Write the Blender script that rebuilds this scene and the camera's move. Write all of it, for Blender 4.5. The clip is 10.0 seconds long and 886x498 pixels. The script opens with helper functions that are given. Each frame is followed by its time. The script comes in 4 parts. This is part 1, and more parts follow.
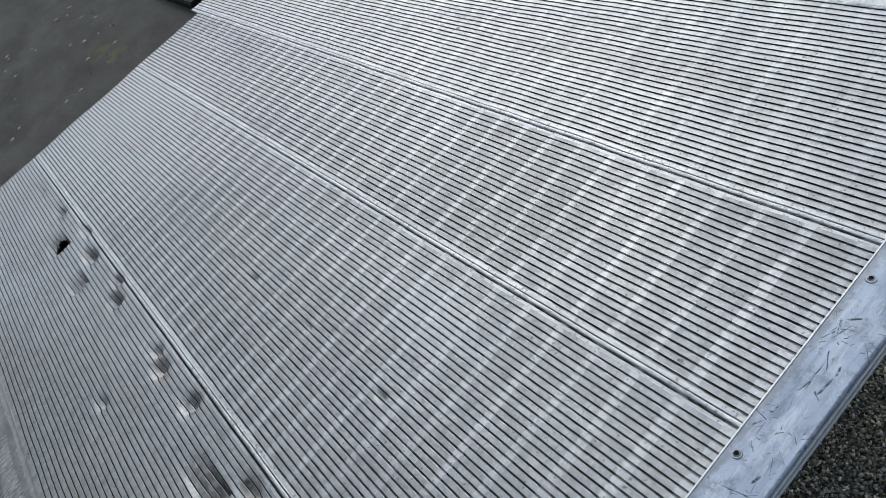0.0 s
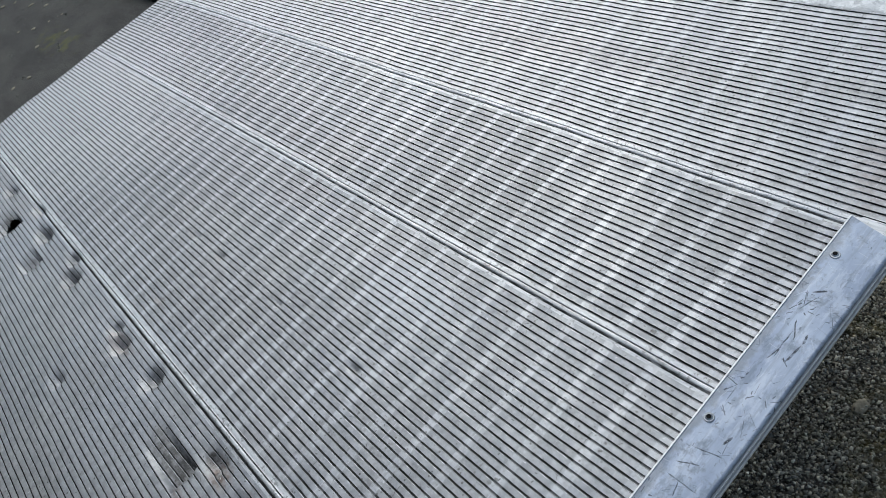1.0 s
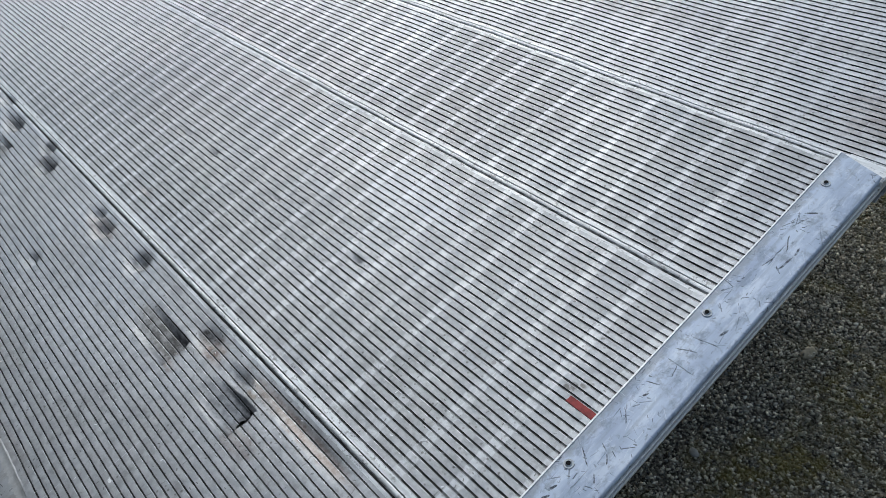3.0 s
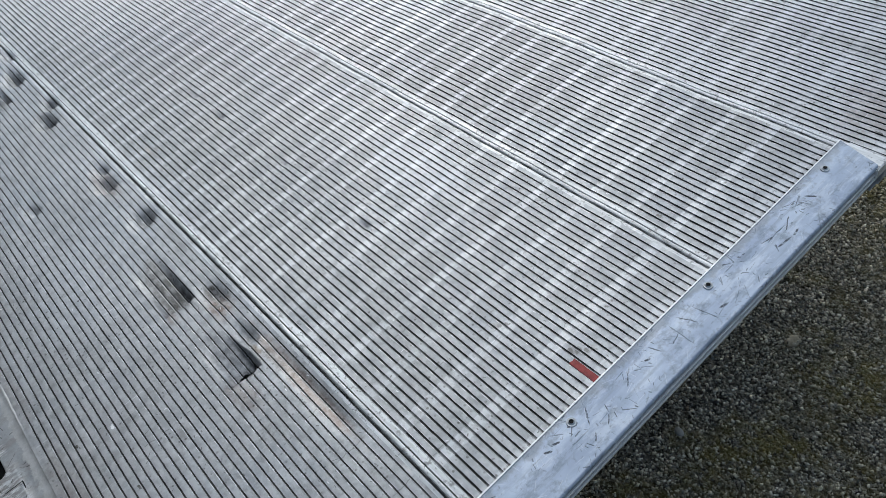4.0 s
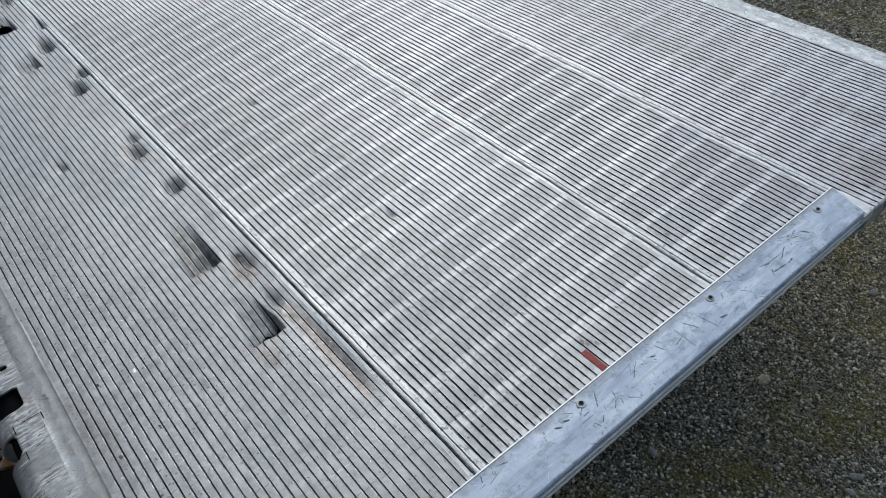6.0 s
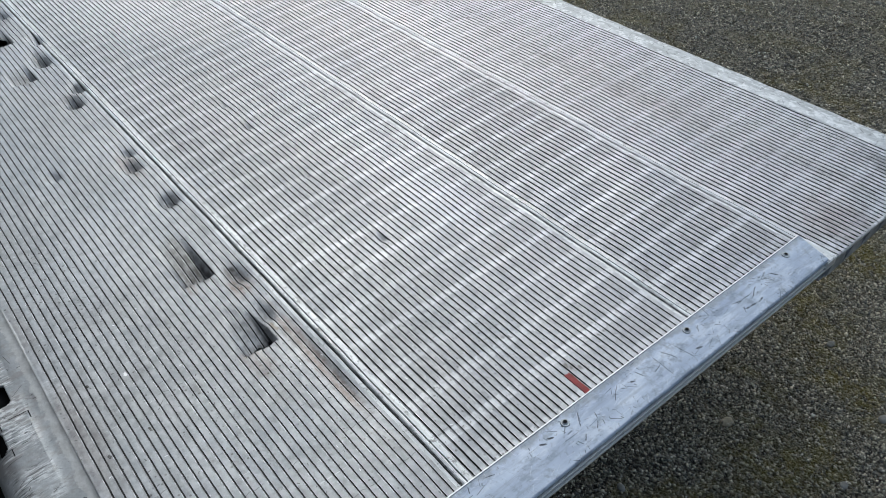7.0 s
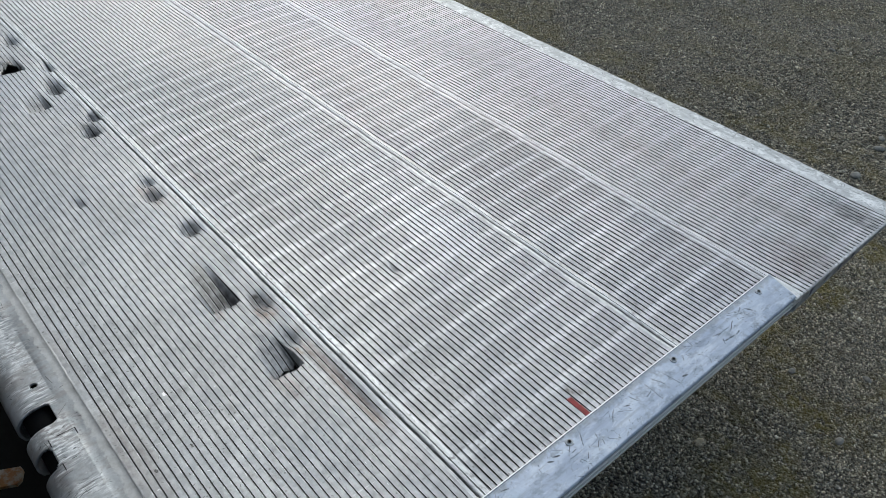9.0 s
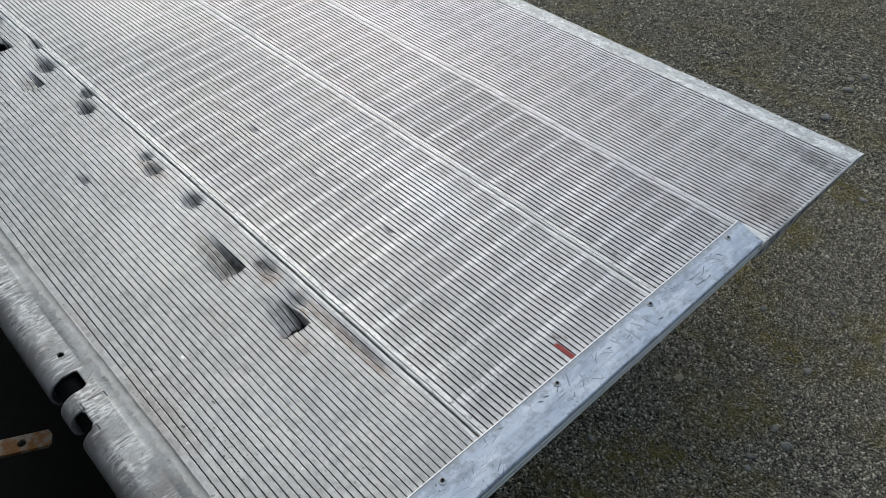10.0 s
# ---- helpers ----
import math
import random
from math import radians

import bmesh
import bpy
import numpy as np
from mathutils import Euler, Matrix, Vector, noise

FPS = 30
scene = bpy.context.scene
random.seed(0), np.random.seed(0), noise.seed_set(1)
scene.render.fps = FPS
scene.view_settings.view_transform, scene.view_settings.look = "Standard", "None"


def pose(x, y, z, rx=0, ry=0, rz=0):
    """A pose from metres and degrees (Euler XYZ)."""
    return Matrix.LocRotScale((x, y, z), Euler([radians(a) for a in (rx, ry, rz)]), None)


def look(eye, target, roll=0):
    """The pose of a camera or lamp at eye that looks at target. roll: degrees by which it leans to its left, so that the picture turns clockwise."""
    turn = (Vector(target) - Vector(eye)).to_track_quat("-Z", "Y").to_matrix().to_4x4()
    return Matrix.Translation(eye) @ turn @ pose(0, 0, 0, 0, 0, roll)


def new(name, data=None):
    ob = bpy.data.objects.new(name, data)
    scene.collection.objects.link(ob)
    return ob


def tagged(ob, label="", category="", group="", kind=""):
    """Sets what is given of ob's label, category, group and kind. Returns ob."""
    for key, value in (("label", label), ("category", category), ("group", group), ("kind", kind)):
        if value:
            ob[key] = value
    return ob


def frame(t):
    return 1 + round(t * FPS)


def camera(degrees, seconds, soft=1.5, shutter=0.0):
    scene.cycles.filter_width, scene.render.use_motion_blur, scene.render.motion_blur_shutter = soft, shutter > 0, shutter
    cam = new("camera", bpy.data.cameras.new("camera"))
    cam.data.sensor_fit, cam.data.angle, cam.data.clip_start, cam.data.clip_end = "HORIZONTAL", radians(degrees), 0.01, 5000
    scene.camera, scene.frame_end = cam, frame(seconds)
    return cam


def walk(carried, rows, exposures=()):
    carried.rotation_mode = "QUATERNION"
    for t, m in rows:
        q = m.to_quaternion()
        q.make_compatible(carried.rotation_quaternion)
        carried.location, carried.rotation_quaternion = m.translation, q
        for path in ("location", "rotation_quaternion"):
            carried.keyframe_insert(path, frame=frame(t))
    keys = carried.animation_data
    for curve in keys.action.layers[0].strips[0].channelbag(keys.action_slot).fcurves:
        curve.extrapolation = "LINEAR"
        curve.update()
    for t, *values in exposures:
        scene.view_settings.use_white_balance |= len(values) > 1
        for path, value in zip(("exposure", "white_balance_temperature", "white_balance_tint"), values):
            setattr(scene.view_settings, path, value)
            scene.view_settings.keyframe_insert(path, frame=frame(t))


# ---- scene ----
cam = camera(61.8, 10.0, soft=0.6)
PATH = [
    (0, (0.347, 0.651, 1.409), (-1.098, 1.048, 0.084), -36.5),
    (0.5, (0.343, 0.611, 1.404), (-1.067, 1.067, 0.061), -33.9),
    (1, (0.347, 0.576, 1.395), (-1.025, 1.094, 0.035), -31.3),
    (1.5, (0.348, 0.541, 1.392), (-0.981, 1.117, 0.013), -28.3),
    (2, (0.354, 0.505, 1.401), (-0.942, 1.119, 0.007), -25.5),
    (2.5, (0.342, 0.438, 1.382), (-0.92, 1.067, -0.037), -23.0),
    (4, (0.344, 0.318, 1.367), (-0.841, 0.998, -0.093), -16.3),
    (4.5, (0.352, 0.276, 1.371), (-0.816, 0.992, -0.086), -13.7),
    (5, (0.362, 0.232, 1.373), (-0.804, 0.984, -0.067), -11.0),
    (5.5, (0.356, 0.2, 1.373), (-0.811, 0.984, -0.049), -8.4),
    (7, (0.377, 0.09, 1.373), (-0.793, 1.072, 0.082), 0.5),
    (7.5, (0.376, 0.049, 1.377), (-0.787, 1.096, 0.132), 3.1),
    (8, (0.37, 0.01, 1.396), (-0.786, 1.1, 0.182), 4.9),
    (8.5, (0.371, -0.005, 1.427), (-0.774, 1.083, 0.199), 4.6),
    (9, (0.37, -0.024, 1.462), (-0.753, 1.06, 0.212), 4.2),
    (9.5, (0.377, -0.049, 1.498), (-0.708, 1.031, 0.211), 3.8),
    (10, (0.4, -0.075, 1.534), (-0.626, 0.986, 0.184), 3.1),
]
LIGHT = [(0, -0.34, 5950, 3), (4.5, -0.28, 5860, 2), (5.5, -0.28, 5910, 2), (9, -0.28, 6010, 1), (10, -0.27, 6220, 2)]
walk(cam, [(t, look(e, g, r)) for t, e, g, r in PATH], LIGHT)

# ---- light ----
world = bpy.data.worlds.new("overcast_sky")
scene.world = world
world.use_nodes = True
wn, wl = world.node_tree.nodes, world.node_tree.links
sky = wn.new("ShaderNodeTexSky")
sky.sky_type = "NISHITA"
sky.sun_disc = False
sky.sun_elevation = radians(42)
sky.sun_rotation = radians(-56)
sky.dust_density = 3.0
soft_sky = wn.new("ShaderNodeHueSaturation")
soft_sky.inputs["Saturation"].default_value = 0.70
wl.new(sky.outputs[0], soft_sky.inputs["Color"])
wl.new(soft_sky.outputs[0], wn["Background"].inputs["Color"])
wn["Background"].inputs["Strength"].default_value = 0.135

sun_data = bpy.data.lights.new("sun", "SUN")
sun_data.energy = 0.6
sun_data.angle = radians(110)
sun_data.color = (1.0, 0.97, 0.93)
sun = new("sun", sun_data)
sun.matrix_world = look((-6.16, 4.16, 6.69), (0, 0, 0))

# ---- sizes ----
H = 0.55          # deck height above the ground
XL, XR = -2.40, 0.0
PITCH = 0.0110


# ---- materials ----
class Mat:
    """A small node-graph writer for one material."""

    def __init__(self, name):
        self.m = bpy.data.materials.new(name)
        self.m.use_nodes = True
        self.n, self.l = self.m.node_tree.nodes, self.m.node_tree.links
        self.b = self.n["Principled BSDF"]
        self.co = self.n.new("ShaderNodeTexCoord").outputs["Object"]
        self.sep = None

    def put(self, socket, value):
        if hasattr(value, "is_linked"):
            self.l.new(value, socket)
        else:
            socket.default_value = value

    def xyz(self, axis):
        if self.sep is None:
            s = self.n.new("ShaderNodeSeparateXYZ")
            self.l.new(self.co, s.inputs[0])
            self.sep = s
        return self.sep.outputs[axis]

    def mapped(self, scale=(1, 1, 1), turn=0.0, shift=(0, 0, 0)):
        k = self.n.new("ShaderNodeMapping")
        k.inputs["Scale"].default_value = scale
        k.inputs["Rotation"].default_value = (0, 0, radians(turn))
        k.inputs["Location"].default_value = shift
        self.l.new(self.co, k.inputs["Vector"])
        return k.outputs[0]

    def noise(self, scale, detail=4.0, rough=0.6, vec=None):
        k = self.n.new("ShaderNodeTexNoise")
        k.inputs["Scale"].default_value = scale
        k.inputs["Detail"].default_value = detail
        k.inputs["Roughness"].default_value = rough
        self.l.new(vec if vec is not None else self.co, k.inputs["Vector"])
        return k.outputs["Fac"]

    def voronoi(self, scale, vec=None, out="Distance", feature="F1"):
        k = self.n.new("ShaderNodeTexVoronoi")
        k.feature = feature
        k.inputs["Scale"].default_value = scale
        self.l.new(vec if vec is not None else self.co, k.inputs["Vector"])
        return k.outputs[out]

    def ramp(self, v, lo, hi, a=0.0, b=1.0):
        k = self.n.new("ShaderNodeMapRange")
        k.interpolation_type = "SMOOTHSTEP"
        self.put(k.inputs[0], v)
        for i, q in enumerate((lo, hi, a, b)):
            k.inputs[1 + i].default_value = q
        return k.outputs[0]

    def math(self, op, a, b=0.0):
        k = self.n.new("ShaderNodeMath")
        k.operation = op
        self.put(k.inputs[0], a)
        self.put(k.inputs[1], b)
        return k.outputs[0]

    def mix(self, f, a, b):
        k = self.n.new("ShaderNodeMix")
        k.data_type = "RGBA"
        self.put(k.inputs["Factor"], f)
        for s, c in ((k.inputs[6], a), (k.inputs[7], b)):
            self.put(s, (*c, 1) if isinstance(c, tuple) else c)
        return k.outputs[2]

    def spot(self, x, y, rx, ry):
        """1 in the middle of an oval patch, 0 outside it, with a ragged rim."""
        dx = self.math("DIVIDE", self.math("SUBTRACT", self.xyz(0), x), rx)
        dy = self.math("DIVIDE", self.math("SUBTRACT", self.xyz(1), y), ry)
        r = self.math("ADD", self.math("MULTIPLY", dx, dx), self.math("MULTIPLY", dy, dy))
        return self.ramp(self.math("ADD", r, self.ramp(self.noise(45), 0.3, 0.7, -0.3, 0.3)), 1.1, 0.05)

    def strokes(self, scale, length, width, keep, shift=0.0):
        """Crisp straight nicks, one at most in each cell, at random angles (lengths in metres)."""
        vec = self.mapped((1, 1, 0), 0, (shift, shift * 0.7, 0))
        k = self.n.new("ShaderNodeTexVoronoi")
        k.voronoi_dimensions = "2D"
        k.inputs["Scale"].default_value = scale
        self.l.new(vec, k.inputs["Vector"])
        d = self.n.new("ShaderNodeVectorMath")
        d.operation = "SUBTRACT"
        self.l.new(vec, d.inputs[0])
        self.l.new(k.outputs["Position"], d.inputs[1])
        a, c = self.n.new("ShaderNodeSeparateXYZ"), self.n.new("ShaderNodeSeparateColor")
        self.l.new(d.outputs[0], a.inputs[0])
        self.l.new(k.outputs["Color"], c.inputs[0])
        turn = self.math("MULTIPLY", c.outputs[0], 3.1416)
        cs, sn = self.math("COSINE", turn), self.math("SINE", turn)
        u = self.math("ADD", self.math("MULTIPLY", a.outputs[0], cs), self.math("MULTIPLY", a.outputs[1], sn))
        v = self.math("SUBTRACT", self.math("MULTIPLY", a.outputs[1], cs), self.math("MULTIPLY", a.outputs[0], sn))
        bow = self.math("MULTIPLY", self.math("SUBTRACT", c.outputs[2], 0.6), 4.0)
        v = self.math("ADD", v, self.math("MULTIPLY", self.math("MULTIPLY", u, u), bow))
        long = self.ramp(self.math("ABSOLUTE", u), length, length * 0.8)
        thin = self.ramp(self.math("DIVIDE", self.math("ABSOLUTE", v), self.math("ADD", c.outputs[1], 0.35)), width, width * 0.45)
        return self.math("MULTIPLY", self.math("MULTIPLY", long, thin), self.ramp(c.outputs[2], 1 - keep, 1 - keep + 0.02))

    def dot(self, x, y, rad):
        """A small round fleck."""
        dx, dy = self.math("SUBTRACT", self.xyz(0), x), self.math("SUBTRACT", self.xyz(1), y)
        q = self.math("SQRT", self.math("ADD", self.math("MULTIPLY", dx, dx), self.math("MULTIPLY", self.math("MULTIPLY", dy, dy), 2.0)))
        return self.ramp(self.math("ADD", q, self.ramp(self.noise(180), 0.3, 0.7, -0.5 * rad, 0.5 * rad)), rad * 1.1, rad * 0.7)

    def end(self, color, rough, metal=0.0, bump=None, depth=0.001, strength=0.5, spec=0.5):
        self.put(self.b.inputs["Base Color"], (*color, 1) if isinstance(color, tuple) else color)
        self.put(self.b.inputs["Roughness"], rough)
        self.put(self.b.inputs["Metallic"], metal)
        self.b.inputs["Specular IOR Level"].default_value = spec
        if bump is not None:
            k = self.n.new("ShaderNodeBump")
            k.inputs["Strength"].default_value = strength
            k.inputs["Distance"].default_value = depth
            self.l.new(bump, k.inputs["Height"])
            self.l.new(k.outputs[0], self.b.inputs["Normal"])
        return self.m


def rubbed_bands(k):
    """1 on the pale bands that loads have rubbed across the ribs, each of its own strength, broken up and patchy."""
    wob = k.ramp(k.noise(1.0, 2, 0.5, k.mapped((6, 2.0, 1))), 0.2, 0.8, -0.003, 0.003)
    u = k.math("ADD", k.math("ADD", k.xyz(0), wob), k.math("MULTIPLY", k.xyz(1), 0.03))
    f = k.math("FRACT", k.math("DIVIDE", k.math("ADD", u, 2.8365), 0.0705))
    tri = k.math("ABSOLUTE", k.math("SUBTRACT", f, 0.5))
    ragged = k.math("ADD", tri, k.ramp(k.noise(110, 4, 0.75), 0.25, 0.75, -0.022, 0.022))
    wide = k.ramp(k.noise(1.0, 1, 0.5, k.mapped((13, 1.2, 1), 0, (5, 2, 0))), 0.3, 0.7, -0.016, 0.016)
    band = k.ramp(k.math("ADD", ragged, wide), 0.124, 0.100)
    breakup = k.ramp(k.noise(1.0, 5, 0.7, k.mapped((90, 30, 1))), 0.30, 0.60, 0.35, 1.0)
    own = k.ramp(k.noise(1.0, 1, 0.5, k.mapped((11, 0.8, 1), 0, (9, 4, 0))), 0.34, 0.60, 0.70, 1.0)
    return k.math("MULTIPLY", k.math("MULTIPLY", band, breakup), own)


def deck_metal(name, stripes, tone_patches=(), flecks=(), tone=1.0):
    """Worn aluminium: cloudy dirt, pale cross bands rubbed by use, specks and fine scratches."""
    k = Mat(name)
    cloud = k.ramp(k.noise(3.2, 5, 0.62), 0.34, 0.68)
    c = k.mix(cloud, (0.366, 0.374, 0.392), (0.446, 0.458, 0.484))
    # streaks across the ribs, wide and narrow
    smear = k.ramp(k.noise(1.0, 4, 0.6, k.mapped((16, 2.2, 1))), 0.34, 0.66)
    c = k.mix(k.math("MULTIPLY", smear, 0.22), c, (0.516, 0.516, 0.520))
    dull = k.ramp(k.noise(1.0, 4, 0.65, k.mapped((34, 4.0, 1), 0, (3, 8, 0))), 0.50, 0.72, 0.0, 0.32)
    c = k.mix(dull, c, (0.267, 0.263, 0.260))
    # every rib has its own tone along its length
    rib = k.ramp(k.noise(1.0, 2, 0.5, k.mapped((7, 88, 1), 0, (1, 6, 0))), 0.30, 0.70, 0.0, 0.30)
    c = k.mix(rib, c, (0.301, 0.298, 0.294))
    tint = k.ramp(k.noise(5.0, 4, 0.6, k.mapped((1, 1, 1), 0, (11, 5, 0))), 0.36, 0.64)
    c = k.mix(0.20, c, k.mix(tint, (0.465, 0.450, 0.462), (0.404, 0.445, 0.530)))
    # tone above 1 pales the ramp plank, in place of a brighter sky reflection
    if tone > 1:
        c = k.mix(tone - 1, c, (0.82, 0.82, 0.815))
    band = k.math("MULTIPLY", rubbed_bands(k), k.ramp(k.xyz(1), 0.60, 0.95, 0.85 * stripes, stripes))
    c = k.mix(band, c, (0.645, 0.655, 0.68))
    # dull grey grime in patches
    grime = k.ramp(k.noise(7.0, 6, 0.7, k.mapped((1, 1, 1), 0, (7, 3, 0))), 0.54, 0.72, 0.0, 0.36)
    c = k.mix(grime, c, (0.28, 0.272, 0.26))
    soil_mark = k.ramp(k.noise(24, 6, 0.75, k.mapped((1, 1, 1), 0, (2, 9, 0))), 0.54, 0.70, 0.0, 0.50)
    c = k.mix(soil_mark, c, (0.21, 0.20, 0.19))
    blot = k.ramp(k.noise(85, 4, 0.7, k.mapped((0.7, 1, 1), 0, (6, 1, 0))), 0.52, 0.64, 0.0, 0.42)
    c = k.mix(k.math("MULTIPLY", blot, k.ramp(k.noise(4, 3), 0.36, 0.60, 0.35, 1.0)), c, (0.225, 0.218, 0.212))
    # ovals of colour: stains, plus shade of dents and far-end sheen painted in
    for x, y, rx, ry, tone, amount in tone_patches:
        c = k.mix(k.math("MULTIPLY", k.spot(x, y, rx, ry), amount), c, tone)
    for x, y, rad, tone in flecks:
        c = k.mix(k.dot(x, y, rad), c, tone)
    # specks and nicks
    speck = k.ramp(k.voronoi(95), 0.22, 0.12)
    speck = k.math("MULTIPLY", speck, k.ramp(k.noise(14, 4, 0.7), 0.45, 0.58))
    c = k.mix(k.math("MULTIPLY", speck, 0.8), c, (0.09, 0.085, 0.08))
    mott = k.ramp(k.noise(55, 5, 0.72), 0.35, 0.68)
    c = k.mix(k.math("MULTIPLY", mott, 0.32), c, (0.88, 0.88, 0.88))
    fine = k.ramp(k.noise(240, 3, 0.7), 0.58, 0.75, 0.0, 0.5)
    c = k.mix(fine, c, (0.33, 0.325, 0.32))
    line = k.ramp(k.noise(1.0, 2, 0.5, k.mapped((260, 9, 1), 4)), 0.70, 0.76, 0.0, 0.4)
    c = k.mix(line, c, (0.88, 0.88, 0.89))
    nick = k.math("MAXIMUM", k.strokes(34, 0.005, 0.0005, 0.07), k.strokes(80, 0.0022, 0.0009, 0.14, 3.3))
    c = k.mix(k.math("MULTIPLY", nick, 0.7), c, (0.12, 0.118, 0.115))
    c = k.mix(k.math("MULTIPLY", k.strokes(60, 0.0024, 0.0008, 0.06, 7.7), 0.8), c, (0.93, 0.93, 0.94))
    # long hair scratches across the ribs, broken
    for x0, lean in ((-0.088, 0.03), (-0.171, 0.02), (-0.262, 0.05), (-0.40, 0.04)):
        off = k.math("SUBTRACT", k.xyz(0), k.math("ADD", k.math("MULTIPLY", k.math("SUBTRACT", k.xyz(1), 0.8), -lean), x0))
        off = k.math("ADD", off, k.ramp(k.noise(1, 2, 0.6, k.mapped((2, 40, 1), 0, (x0 * 9, 0, 0))), 0.2, 0.8, -0.003, 0.003))
        hair = k.ramp(k.math("ABSOLUTE", off), 0.0011, 0.0004)
        hair = k.math("MULTIPLY", hair, k.ramp(k.noise(1, 3, 0.6, k.mapped((3, 26, 1), 0, (x0 * 40, 0, 0))), 0.50, 0.58))
        c = k.mix(k.math("MULTIPLY", hair, 0.6), c, (0.20, 0.198, 0.195))
    rough = k.math("ADD", k.ramp(cloud, 0, 1, 0.50, 0.41), k.math("MULTIPLY", band, -0.05))
    relief = k.math("ADD", k.noise(300, 4, 0.7), k.math("MULTIPLY", k.noise(26, 3), 3.0))
    return k.end(c, rough, 0.58, relief, 0.0006, 0.45)


def groove_dirt_shade(name, lo, hi):
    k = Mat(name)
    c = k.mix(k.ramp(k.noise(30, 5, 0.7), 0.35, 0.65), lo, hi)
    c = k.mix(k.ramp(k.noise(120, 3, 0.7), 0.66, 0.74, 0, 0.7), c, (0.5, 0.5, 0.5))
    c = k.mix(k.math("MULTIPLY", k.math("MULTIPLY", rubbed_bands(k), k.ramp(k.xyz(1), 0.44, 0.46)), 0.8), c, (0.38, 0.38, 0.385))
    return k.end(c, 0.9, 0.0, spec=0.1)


def lip_metal(name, lo, hi, dull, bright):
    """Rib edges, rubbed bright in broken dashes."""
    k = Mat(name)
    dash = k.ramp(k.noise(1, 4, 0.75, k.mapped((70, 60, 1))), lo, hi)
    return k.end(k.mix(dash, dull, bright), k.ramp(dash, 0, 1, 0.5, 0.34), 0.45)


def seam_metal():
    k = Mat("joint_metal")
    cloud = k.ramp(k.noise(1, 5, 0.65, k.mapped((22, 160, 1))), 0.3, 0.7)
    c = k.mix(cloud, (0.58, 0.585, 0.595), (0.88, 0.885, 0.895))
    c = k.mix(k.ramp(k.noise(110, 5, 0.75), 0.54, 0.64, 0, 0.75), c, (0.22, 0.215, 0.21))
    c = k.mix(k.ramp(k.noise(1, 4, 0.6, k.mapped((9, 60, 1), 0, (4, 0, 0))), 0.54, 0.68, 0, 0.4), c, (0.45, 0.448, 0.44))
    return k.end(c, 0.42, 0.45, k.noise(140, 4, 0.7), 0.0007, 0.5)


def joint_dirt():
    k = Mat("joint_dirt")
    c = k.mix(k.ramp(k.noise(45, 5, 0.75), 0.35, 0.65), (0.08, 0.079, 0.077), (0.60, 0.60, 0.60))
    return k.end(c, 0.65, 0.4, k.noise(120, 4, 0.7), 0.001, 0.6)


# scratches on the edge trim that stand out, each from one end to the other (x, y, x, y)
CUTS = [(0.012, 0.638, 0.037, 0.618), (0.028, 0.655, 0.041, 0.649), (0.041, 0.649, 0.051, 0.635), (0.044, 0.619, 0.056, 0.609),
        (0.013, 0.794, 0.059, 0.792), (0.019, 0.836, 0.061, 0.845), (0.013, 0.809, 0.045, 0.823), (0.015, 0.750, 0.037, 0.759),
        (0.038, 0.772, 0.033, 0.794), (0.019, 0.710, 0.036, 0.688), (0.041, 0.993, 0.054, 0.981), (0.041, 1.015, 0.026, 1.049),
        (0.027, 0.979, 0.033, 1.004), (0.021, 1.059, 0.034, 1.091), (0.033, 0.980, 0.032, 1.033), (0.010, 0.468, 0.015, 0.484)]
GOUGES = [(0.050, 1.034, 0.052, 1.017), (0.052, 1.017, 0.047, 0.985), (0.021, 1.090, 0.038, 1.101), (0.026, 0.731, 0.031, 0.741),
          (0.019, 0.568, 0.023, 0.582), (0.019, 0.556, 0.025, 0.567), (0.047, 0.856, 0.052, 0.873)]


